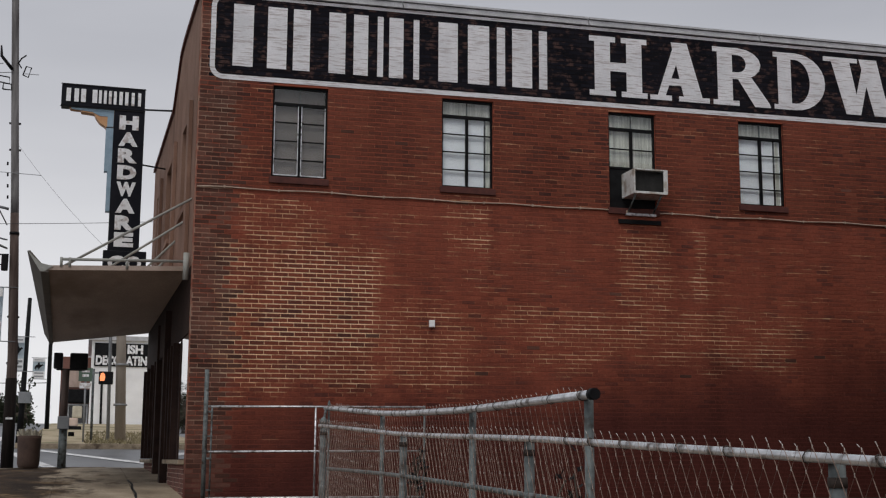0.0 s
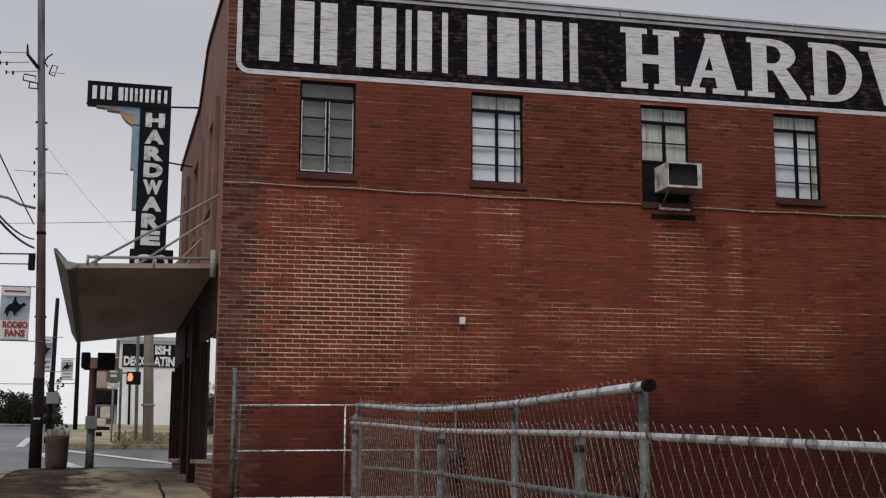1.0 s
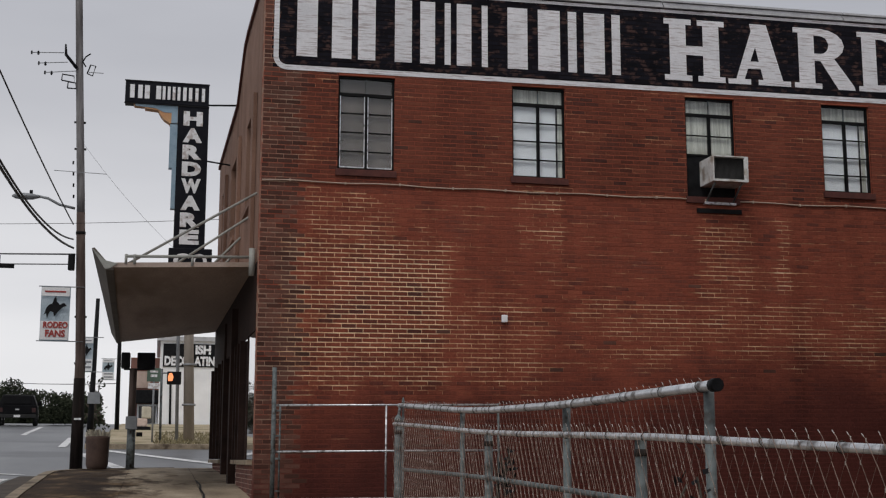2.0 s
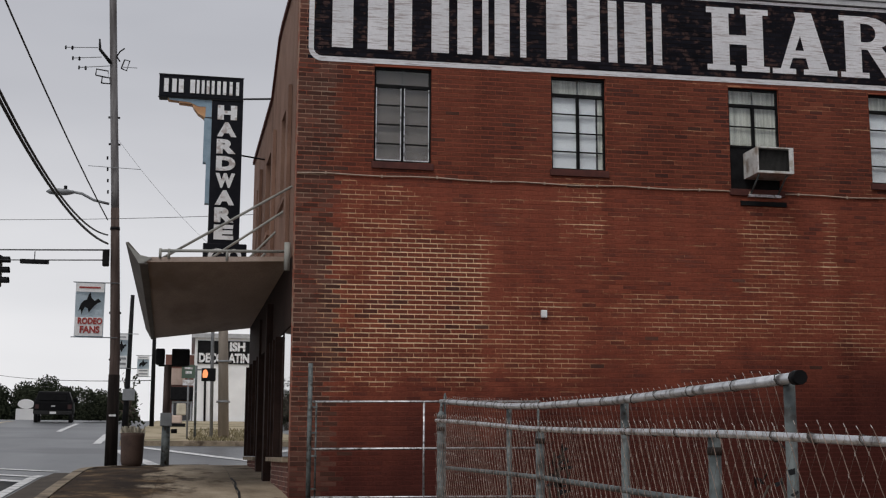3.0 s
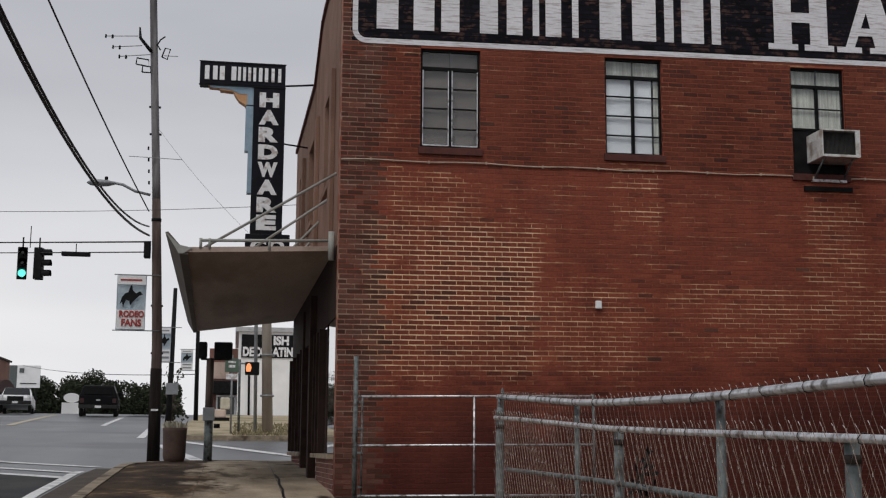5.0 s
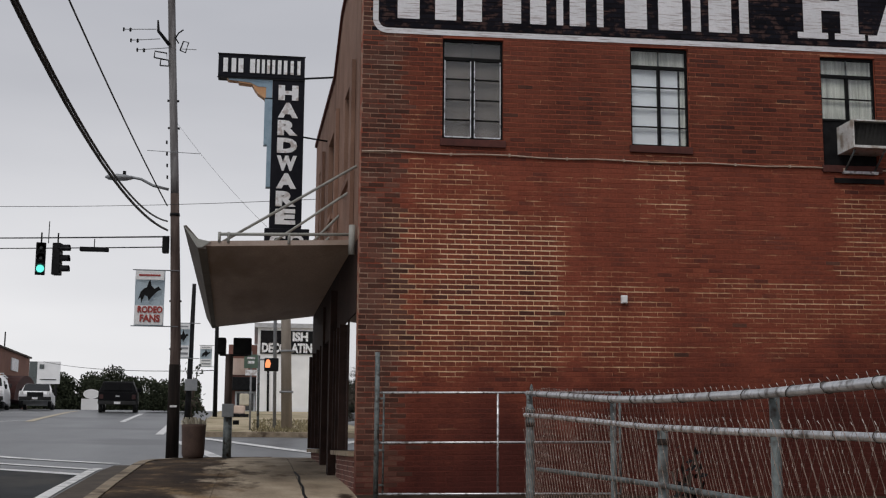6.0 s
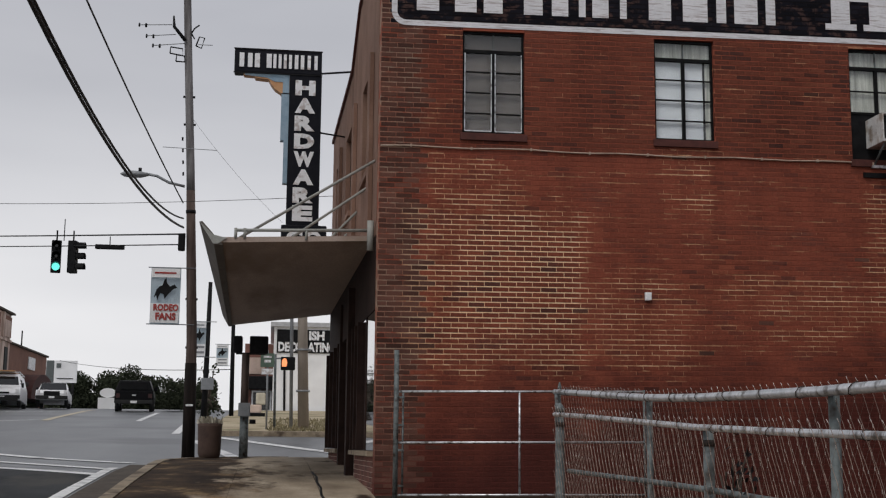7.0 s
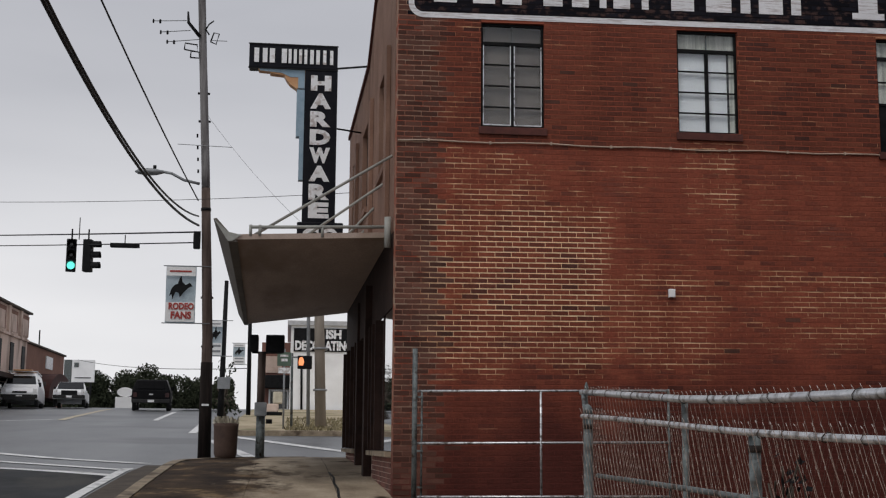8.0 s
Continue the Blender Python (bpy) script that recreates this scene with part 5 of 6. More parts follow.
lamp = thing("street_lamp", "grey cobra-head street lamp on a curved arm", "street lamp")
part("arm", tubed([(px_(7) - 0.12, PY - 0.05, 6.98), (-2.2, PY - 0.05, 7.05), (-2.45, PY - 0.05, 7.18), (-2.68, PY - 0.05, 7.22)], 0.03, 8), M_LAMPGREY, lamp)
bm = bmesh.new()
lathe(bm, ((0.02, -0.42), (0.10, -0.33), (0.14, -0.1), (0.12, 0.12), (0.05, 0.3)), 12)
for v in bm.verts:
    v.co = Vector((-2.86 + v.co.z * 0.8, PY - 0.05 + v.co.x * 0.9, 7.2 + v.co.y * 0.55))
part("head", bm, M_LAMPGREY, lamp)
part("photocell", tubed([(-2.8, PY - 0.05, 7.26), (-2.8, PY - 0.05, 7.34)], 0.035, 8), M_BLACK, lamp)


def wire(name, pts, radius, label, category="wire"):
    return tagged(part(name, tubed(pts, radius, 5), M_WIREBLACK), label, category)


def sagging(a, b, sag, n_=24):
    return [(*[a[i] + (b[i] - a[i]) * k / n_ for i in range(2)], a[2] + (b[2] - a[2]) * k / n_ - sag * 4 * (k / n_) * (1 - k / n_)) for k in range(n_ + 1)]


end, end_high = (px_(6.1) - 0.15, PY - 0.1, 6.10), (px_(6.29) - 0.15, PY - 0.1, 6.29)
wire("overhead_cable", sagging((-3.99, -14, 17.75), end, 4.17, 48), 0.024, "thick black overhead cable to the pole")
wire("overhead_cable", sagging((-2.77, -14, 13.45), end_high, 3.47, 48), 0.018, "thick black overhead cable to the pole")
wire("overhead_wire", sagging((-4.79, -14, 14.43), (px_(6.62) - 0.15, PY - 0.1, 6.62), 1.25, 40), 0.014, "spiralled black overhead wire to the pole")
wire("span_wire", sagging((-16, 53, 9.5), (px_(6) - 0.12, PY, 5.98), 0.03), 0.018, "black signal span wire across the street")
wire("span_wire", sagging((-16, 53.05, 9.1), (px_(6) - 0.12, PY, 5.76), 0.03), 0.014, "black signal span wire across the street")
wire("service_wire", sagging((-16, 33, 7.45), (1.2, 27.4, 6.66), 0.3), 0.006, "thin wire from the pole to the shop")
wire("service_wire", sagging((px_(8.43) + 0.08, PY, 8.43), (0.45, 27.0, 5.75), 0.12), 0.003, "thin slack wire dropping from the pole")
wire("service_wire", sagging((-19, 120, 8.95), (-1.66, 56, 4.75), 0.3), 0.018, "thin wire along the street")

T_Y = 34.0
spinner = thing("signal_hanger", "black control box on the signal span wire", "hanger")
part("bar", boxed(-4.05, -3.4, 31.5, 31.65, 6.06, 6.16, bevel=0.02), M_BLACK, spinner)
part("strap", tubed([(-3.73, 31.6, 6.1), (-3.73, 31.6, 6.36)], 0.012, 6), M_BLACK, spinner)


def signal_head(x, y, z, turn, lit, label):
    """A three-lens traffic signal with visors, hung from the span wire."""
    s = thing("traffic_signal", label, "traffic signal", "span wire signals", at=(x, y, z))
    part("housing", boxed(-0.12, 0.12, -0.1, 0.1, -0.40, 0.40, bevel=0.02), M_BLACK, s)
    part("hanger", tubed([(0, 0, 0.4), (0, 0, 0.66)], 0.02, 8), M_BLACK, s)
    for k, dz in enumerate((0.26, 0, -0.26)):
        bm = bmesh.new()
        lathe(bm, ((0.095, 0), (0.095, 0.012), (0.03, 0.02)), 14)
        bmesh.ops.transform(bm, matrix=pose(0, -0.101, dz, 90), verts=bm.verts)
        part("lens", bm, M_GREEN if (lit and k == 2) else M_CARGLASS, s, "lit green lens" if (lit and k == 2) else "")
        bm = bmesh.new()
        ring0 = [(0.108 * math.cos(radians(a)), 0.108 * math.sin(radians(a))) for a in range(-20, 201, 20)]
        rows = [[bm.verts.new((u * q, -0.1 - d, dz + v * q)) for u, v in ring0] for d, q in ((0, 1), (0.2, 1), (0.2, 0.95), (0.0, 0.95))]
        for r0, r1 in zip(rows, rows[1:]):
            for a, b, c, d in zip(r0, r0[1:], r1[1:], r1):
                bm.faces.new((a, b, c, d))
        part("visor", bm, M_BLACK, s)
    s.rotation_euler = (0, 0, radians(turn))
    return s


signal_head(-5.32, T_Y, 6.20, 10, True, "black traffic signal with a lit green lens")
signal_head(-4.92, T_Y, 6.20, 80, False, "black traffic signal seen from the side")
part("antenna", tubed([(-5.15, T_Y, 6.6), (-5.15, T_Y, 7.15)], 0.012, 6), M_BLACK, spinner)


def banner(x0, x1, y, z0, z1, label, read):
    """A cloth street banner on two rods: pale blue, dark leaping shape, red lettering."""
    b = thing("street_banner", label, "banner", "street banners")
    bm = bmesh.new()
    n_ = 10
    rows = [[bm.verts.new((x0 + (x1 - x0) * i / n_, y + 0.03 * math.sin(3 * i / n_ + k), z0 + (z1 - z0) * k / 6)) for i in range(n_ + 1)] for k in range(7)]
    for r0, r1 in zip(rows, rows[1:]):
        for i in range(n_):
            bm.faces.new((r0[i], r0[i + 1], r1[i + 1], r1[i]))
    solid = bmesh.ops.solidify(bm, geom=bm.faces[:], thickness=0.006)
    part("cloth", bm, M_BANNER, b)
    w, h = x1 - x0, z1 - z0
    part("lower_field", boxed(x0 + 0.02 * w, x1 - 0.02 * w, y - 0.062, y - 0.05, z0 + 0.02 * h, z0 + 0.36 * h), M_BANNERWHITE, b)
    part("top_field", boxed(x0 + 0.02 * w, x1 - 0.02 * w, y - 0.062, y - 0.05, z0 + 0.82 * h, z0 + 0.98 * h), M_BANNERWHITE, b)
    bm = bmesh.new()
    blob = [(.12, .46), (.20, .60), (.30, .66), (.40, .68), (.46, .78), (.52, .82), (.55, .72), (.66, .66), (.80, .70), (.90, .64), (.78, .62), (.66, .56), (.56, .50), (.48, .44), (.44, .52), (.34, .54), (.28, .48), (.24, .40), (.20, .50)]
    prism(bm, [(x0 + u * w, z0 + v * h) for u, v in blob], lambda u, v, d: (u, y - 0.07 + d, v), 0.006)
    part("dark_shape", bm, M_BLACK, b, "plain dark printed shape")
    part("print_bar", boxed(x0 + 0.12 * w, x1 - 0.15 * w, y - 0.07, y - 0.064, z0 + 0.885 * h, z0 + 0.915 * h), M_RED if read else M_LAMPGREY, b)
    if read:
        part("letters", fit_glyphs("RODEO", x0 + 0.12 * w, x1 - 0.04 * w, z0 + 0.23 * h, z0 + 0.35 * h, y - 0.066, 0.04), M_RED, b)
        part("letters", fit_glyphs("FANS", x0 + 0.2 * w, x1 - 0.12 * w, z0 + 0.07 * h, z0 + 0.2 * h, y - 0.066, 0.04), M_RED, b)
    else:
        for v in (.1, .25):
            part("print_bar", boxed(x0 + 0.15 * w, x1 - 0.1 * w, y - 0.07, y - 0.064, z0 + v * h, z0 + (v + .06) * h), M_LAMPGREY, b)
    for z in (z0, z1):
        part("rod", tubed([(x0 - 0.06, y, z), (x1 + 0.3, y, z)], 0.012, 6), M_LAMPGREY, b)
    return b


banner(-2.47, -1.87, PY - 0.1, 4.08, 5.25, "pale blue and white rodeo banner with red letters on the pole", True)
banner(-2.3, -1.93, 40.2, 4.2, 5.25, "pale street banner on a farther pole", False)
banner(-2.3, -1.81, 56, 4.9, 5.8, "small pale street banner on a slim steel pole", False)

# ---- things on the pavement ----
planter = thing("planter", "brown stone planter with pale dried flowers", "planter")
bm = bmesh.new()
lathe(bm, ((0.15, 0), (0.19, 0.03), (0.215, 0.10), (0.225, 0.45), (0.232, 0.60), (0.238, 0.66), (0.205, 0.67), (0.19, 0.61), (0.02, 0.60)), 20, (-1.10, 27.0, lie(27.0) - 0.02))
part("pot", bm, M_PLANTER, planter)
bm = bmesh.new()
for i in range(140):
    a, q = random.uniform(0, 6.28), 0.20 * math.sqrt(random.random())
    x, y, z = -1.10 + q * math.cos(a), 27.0 + q * math.sin(a), lie(27.0) + 0.59
    h = random.uniform(0.04, 0.2)
    t = Vector((random.uniform(-.08, .08), random.uniform(-.08, .08), h))
    s = Vector((0.015, 0.01, 0))
    o = Vector((x, y, z))
    bm.faces.new([bm.verts.new(p) for p in (o - s, o + s, o + t + s * 0.8, o + t - s * 0.8)])
part("dried_flowers", bm, M_FLOWER, planter, "pale dried flowers")

meter = thing("crossing_post", "weathered post with a push button box and pedestrian signals", "signal post")
mz = lie(27.2) - 0.02
part("post", tubed([(-0.46, 27.2, mz), (-0.46, 27.2, 2.35)], 0.085, 12), M_GALV_DULL, meter, "short grey-brown post")
part("upper_post", tubed([(-0.47, 27.2, 2.35), (-0.47, 27.2, 3.42)], 0.075, 12), M_WOOD, meter)
part("button_box", boxed(-0.58, -0.35, 27.05, 27.15, 2.2, 2.46, bevel=0.015), M_LAMPGREY, meter)
part("button", tubed([(-0.36, 27.1, 2.1), (-0.24, 27.1, 2.1)], 0.045, 10), M_BLACK, meter)
part("cross_bar", tubed([(-0.66, 27.2, 3.42), (-0.1, 27.2, 3.42)], 0.02, 8), M_BLACK, meter)
part("pedestrian_head", boxed(-0.72, -0.54, 27.1, 27.42, 3.44, 3.76, bevel=0.03), M_BLACK, meter)
part("pedestrian_head", boxed(-0.40, -0.04, 27.08, 27.4, 3.42, 3.76, bevel=0.03), M_BLACK, meter)

# ---- across the side street ----
bp = thing("black_pole", "black steel pole with a white notice box", "pole")
part("shaft", tubed([(-1.93, 40.3, lie(40.3)), (-1.9, 40.3, 3.3), (-1.86, 40.3, 6.45)], [0.11, 0.085, 0.06], 10), M_BLACK, bp)
part("notice_box", boxed(-2.02, -1.66, 40.12, 40.2, 3.24, 3.58, bevel=0.01), M_LAMPGREY, bp)
tp = thing("steel_pole", "slim dark steel pole by the far kerb", "pole")
part("shaft", tubed([(-1.6, 56, lie(56)), (-1.66, 56, 9.5)], [0.10, 0.07], 10), M_BLACK, tp)
fp = thing("concrete_pole", "thick tan concrete pole on the grass bank", "pole")
part("shaft", tubed([(1.07, 42.5, lie(42.5)), (0.93, 42.5, 6.5), (0.8, 42.5, 10)], [0.18, 0.15, 0.13], 14), M_CONCPOLE, fp)
part("conduit", tubed([(0.68, 42.35, lie(42.3)), (0.6, 42.35, 6.5), (0.55, 42.35, 9)], 0.055, 8), M_LAMPGREY, fp)
for z in (3.3, 4.6):
    part("band", tubed([(1.03, 42.5, z), (1.03, 42.5, z + 0.06)], 0.225, 14), M_LAMPGREY, fp)
gs = thing("street_sign", "green and white street signs on a slim post", "street sign")
part("post", tubed([(-0.08, 41, lie(41)), (-0.1, 41, 4.5)], 0.03, 8), M_LAMPGREY, gs)
part("plate", boxed(-0.31, 0.10, 40.95, 40.965, 3.98, 4.40), M_SIGNGREEN, gs)
part("plate", boxed(-0.27, 0.08, 40.95, 40.965, 3.76, 3.93), M_LETTER, gs)
part("print_bar", boxed(-0.2, 0.0, 40.94, 40.949, 4.12, 4.2), M_LETTER, gs)
part("print_bar", boxed(-0.22, 0.02, 40.94, 40.949, 4.26, 4.32), M_LETTER, gs)
ps = thing("pedestrian_signal", "black pedestrian signal with a glowing orange hand", "pedestrian signal")
part("post", tubed([(0.16, 41.3, lie(41.3)), (0.13, 41.3, 4.4)], 0.04, 8), M_GALV_DULL, ps)
part("arm", tubed([(0.13, 41.25, 4.27), (0.5, 41.25, 4.27)], 0.025, 8), M_LAMPGREY, ps)
part("housing", boxed(0.30, 0.74, 41.2, 41.45, 3.92, 4.32, bevel=0.03), M_BLACK, ps)
bm = bmesh.new()
prism(bm, [(0.34, 4.02), (0.47, 4.02), (0.50, 4.14), (0.47, 4.24), (0.42, 4.28), (0.36, 4.25), (0.33, 4.14)], lambda u, v, d: (u, 41.185 + d, v), 0.01)
part("lit_hand", bm, M_REDHAND, ps, "glowing orange hand")

deco = thing("white_building", "white shop building with a dark lettered sign band", "building")
DY = 72.0
part("wall", boxed(0.1, 16, DY, DY + 12, 3.2, 8.05), M_WHITEPAINT, deco)
part("roof", boxed(-0.1, 16.2, DY - 0.2, DY + 12.2, 8.05, 8.3), M_COPING, deco)
part("sign_band", boxed(0.25, 3.9, DY - 0.06, DY - 0.01, 6.62, 7.9), M_BLACK, deco, "black sign board")
part("letters", fit_glyphs("ISH", 2.0, 2.85, 7.32, 7.84, DY - 0.07, 0.05), M_LETTER, deco)
part("letters", fit_glyphs("DECORATING", 0.33, 3.45, 6.68, 7.22, DY - 0.07, 0.05), M_LETTER, deco)
part("door", boxed(0.4, 1.0, DY - 0.05, DY - 0.005, 3.4, 5.6), M_WHITEPAINT, deco)
part("down_pipe", tubed([(0.75, DY - 0.1, 3.4), (0.7, DY - 0.1, 6)], 0.06, 8), M_BLACK, deco)
bf = thing("brick_building", "low red brick shop with a black awning", "building")
part("wall", boxed(-1.55, 0.09, 76, 86, 3.3, 7.4), M_BRICKFAR, bf)
part("awning", boxed(-1.5, 0.08, 75.2, 75.99, 4.75, 5.5, bevel=0.05), M_BLACK, bf)
part("pale_panel", boxed(-1.3, -0.4, 75.94, 75.99, 5.65, 6.6), M_TAN, bf)
part("window_frame", boxed(-1.1, 0.05, 75.92, 75.97, 3.5, 4.7), M_WHITEPAINT, bf)
part("window", boxed(-1.0, -0.05, 75.90, 75.915, 3.6, 4.6), M_CARGLASS, bf)
bench = thing("pallet_stack", "tan sacks stacked on a low dark stand", "stack")
part("stand", boxed(-0.95, -0.2, 55.8, 56.4, lie(56), lie(56) + 0.15), M_BLACK, bench)
part("sack", boxed(-0.85, -0.35, 55.85, 56.3, lie(56) + 0.15, lie(56) + 0.5, bevel=0.06), M_TAN, bench)
part("sack", boxed(-0.6, -0.2, 55.85, 56.3, lie(56) + 0.5, lie(56) + 1.0, bevel=0.06), M_FLOWER, bench)

# buildings over the street
tan = thing("tan_building", "tan two-storey building with tall narrow windows", "building")
TX = -16.5
part("wall", boxed(TX - 12, TX, 55, 85.0, 2.4, 9.6), M_TAN, tan)
part("cornice", boxed(TX - 12.1, TX + 0.25, 54.9, 85.1, 9.6, 9.72), M_BARK, tan)
part("string_course", boxed(TX, TX + 0.12, 55, 85.0, 7.85, 8.0), M_TAN, tan)
for i in range(9):
    y = 57 + i * 3.3
    part("pilaster", boxed(TX, TX + 0.15, y - 1.2, y - 0.8, 8.0, 9.59), M_TAN, tan)
    part("panel", boxed(TX + 0.005, TX + 0.03, y - 0.6, y + 1.7, 8.15, 9.45), M_BROWNBLD, tan)
    part("panel_centre", boxed(TX + 0.004, TX + 0.04, y - 0.2, y + 1.4, 8.15, 9.2), M_TAN, tan)
    part("window", boxed(TX + 0.004, TX + 0.05, y, y + 0.9, 5.7, 7.5), M_BLACK, tan)
part("shop_awning", boxed(TX, TX + 1.3, 60, 85, 5.1, 5.35), M_FRAME, tan)
part("shop_front", boxed(TX + 0.01, TX + 0.1, 58, 85, 2.9, 5.0), M_CARGLASS, tan)
brown = thing("brown_building", "long low brown brick building with a dark red awning", "building")
part("wall", boxed(TX - 12, TX - 0.1, 85.2, 99, 3, 7.85), M_BROWNBLD, brown)
part("coping", boxed(TX - 12.1, TX + 0.05, 85.2, 99.1, 7.85, 7.97), M_BARK, brown)
part("wall_sign", boxed(TX - 0.09, TX - 0.02, 91.8, 94.2, 6.6, 7.45), M_LETTER, brown)
bm = bmesh.new()
prism(bm, [(u, v) for u, v in arc(90.5, 4.4, 4.5, 1.75, 0, 180, 12)], lambda u, v, d: (TX + 1.3 - d, u, v), 1.39)
part("awning", bm, M_AWNRED, brown, "dark red arched awning")
part("shop_front", boxed(TX - 0.09, TX + 0.02, 86, 96, 3.6, 4.39), M_CARGLASS, brown)
part("mast", tubed([(TX - 1, 94, 8.0), (TX - 1, 94, 9.4)], 0.05, 6), M_BLACK, brown)
bill = thing("billboard", "white billboard with a dark end panel", "billboard")
part("face", boxed(-19.5, -17.5, 120, 120.2, 6.95, 8.95), M_WHITEPAINT, bill)
part("print_bar", boxed(-19.2, -17.8, 119.95, 119.99, 7.3, 7.37), M_BLACK, bill)
part("print_bar", boxed(-19.3, -18.9, 119.95, 119.99, 8.3, 8.7), M_GALV_DULL, bill)
part("end_panel", boxed(-20.2, -19.55, 120, 120.3, 6.7, 8.95), M_GALV_DULL, bill)
for x in (-19.2, -17.8):
    part("leg", tubed([(x, 120.1, 4.0), (x, 120.1, 6.95)], 0.1, 8), M_BLACK, bill)
oval = thing("monument_sign", "white oval sign on a white block base", "sign")
bm = bmesh.new()
prism(bm, arc(-10.27, 4.78, 0.5, 0.3, 0, 345, 23), lambda u, v, d: (u, 84.8 + d, v), 0.25)
part("oval_face", bm, M_WHITEPAINT, oval)
part("base", boxed(-10.85, -9.75, 84.7, 85.2, lie(85) - 0.25, 4.47), M_WHITEPAINT, oval)


# ---- vehicles ----
def wheel(parent, x, y, z, r, w=0.2):
    bm = bmesh.new()
    lathe(bm, ((r * 0.55, -w / 2), (r * 0.95, -w / 2), (r, -w * 0.3), (r, w * 0.3), (r * 0.95, w / 2), (r * 0.55, w / 2)), 16)
    bmesh.ops.transform(bm, matrix=pose(x, y, z, 0, 90, 0), verts=bm.verts)
    wh = part("wheel", bm, M_RUBBER, parent)
    bm = bmesh.new()
    lathe(bm, ((r * 0.2, -w * 0.52), (r * 0.54, -w * 0.45), (r * 0.54, w * 0.45), (r * 0.2, w * 0.52)), 12)
    bmesh.ops.transform(bm, matrix=pose(x, y, z, 0, 90, 0), verts=bm.verts)
    part("rim", bm, M_CHROME, wh)


def hull(bm, profile, half, taper):
    """A car body: side outline (y, z) between two flanks; taper(z) narrows it upwards."""
    a = [bm.verts.new((-half * taper(v), u, v)) for u, v in profile]
    b = [bm.verts.new((half * taper(v), u, v)) for u, v in profile]
    bm.faces.new(a), bm.faces.new(b[::-1])
    for i in range(len(a)):
        j = (i + 1) % len(a)
        bm.faces.new((a[j], a[i], b[i], b[j]))
    bmesh.ops.recalc_face_normals(bm, faces=bm.faces)
    bmesh.ops.bevel(bm, geom=[e for e in bm.edges], offset=0.05, segments=2, affect="EDGES", profile=0.6)
    return bm


def vehicle(label, category, paint, body, cab, half, wheels, r, x, y, turn, rear_lights, extra):
    """A vehicle built nose towards +y: body and cab outlines, wheels, glass, bumpers, lamps."""
    v = thing(category.replace(" ", "_"), label, category, at=(x, y, lie(y) - 0.12))
    v.rotation_euler = (math.atan2(lie(y + 2) - lie(y - 2), 4), 0, radians(turn))
    part("body", hull(bmesh.new(), body, half, lambda z: 1 - 0.05 * max(0, z - 0.5)), paint, v)
    zc, zt = cab[0][1], max(p[1] for p in cab)
    part("cab", hull(bmesh.new(), cab, half * 0.96, lambda z: 1 - 0.22 * (z - zc) / (zt - zc)), paint, v)
    ya, yb = min(p[0] for p in cab), max(p[0] for p in cab)
    for wy in wheels:
        for s in (-1, 1):
            wheel(v, s * (half - 0.12), wy, r, r)
    ends = (min(p[0] for p in body), max(p[0] for p in body))
    for k, ye in enumerate(ends):
        s = -1 if k == 0 else 1
        part("bumper", boxed(-half * 0.97, half * 0.97, *sorted((ye - s * 0.05, ye + s * 0.12)), 0.42, 0.62, bevel=0.03), M_RUBBER, v)
        for q in (-1, 1):
            part("lamp", boxed(*sorted((q * half * 0.92, q * half * 0.72)), *sorted((ye - s * 0.03, ye + s * 0.015)), 0.72, 0.95, bevel=0.01), M_TAILRED if (k == 0) == rear_lights and k == 0 else M_LETTER, v)
        part("plate", boxed(-0.16, 0.16, *sorted((ye + s * 0.12, ye + s * 0.135)), 0.46, 0.58), M_LETTER, v)
    extra(v, ends)
    return v


def slant_glass(v, a, b, wa, wb, name):
    """A pane along the slope from (y, z) a to b, wa and wb half wide."""
    d = Vector((b[0] - a[0], b[1] - a[1])).normalized()
    n_ = Vector((d.y, -d.x)) * (0.03 if d.y * 1.0 > 0 else -0.03)
    bm = bmesh.new()
    lo_, hi_ = [], []
    for (y, z), w in ((a, wa), (b, wb)):
        for sgn in (-1, 1):
            lo_.append(bm.verts.new((sgn * w, y, z)))
            hi_.append(bm.verts.new((sgn * w, y + n_.x, z + n_.y)))
    for q in ((0, 1, 3, 2),):
        bm.faces.new([lo_[i] for i in q])
        bm.faces.new([hi_[i] for i in q])
    for i, j in ((0, 1), (1, 3), (3, 2), (2, 0)):
        bm.faces.new((lo_[i], lo_[j], hi_[j], hi_[i]))
    bmesh.ops.recalc_face_normals(bm, faces=bm.faces)
    part(name, bm, M_CARGLASS, v)


def truck_extra(v, ends):
    part("tailgate", boxed(-0.78, 0.78, ends[0] - 0.012, ends[0] - 0.001, 0.66, 1.05, bevel=0.004), M_CARBLACK, v)
    part("rear_glass", boxed(-0.68, 0.68, ends[0] + 0.02, ends[0] + 0.05, 1.16, 1.52), M_TINTED, v)
    part("badge", boxed(-0.1, 0.1, ends[0] - 0.02, ends[0] - 0.013, 0.83, 0.9), M_CHROME, v)
    for s in (-1, 1):
        part("mirror", boxed(*sorted((s * 0.95, s * 1.12)), 0.9, 1.0, 1.1, 1.3, bevel=0.02), M_CARBLACK, v)


vehicle("black pickup truck with a covered bed driving up the street", "pickup truck", M_CARBLACK,
        [(-2.6, 0.45), (2.6, 0.45), (2.65, 0.85), (2.5, 1.08), (-2.6, 1.1)], [(-2.55, 1.08), (1.3, 1.08), (0.6, 1.66), (-2.4, 1.62)], 1.0, (-1.6, 1.7), 0.39, -7.25, 72.5, 4, True, truck_extra)


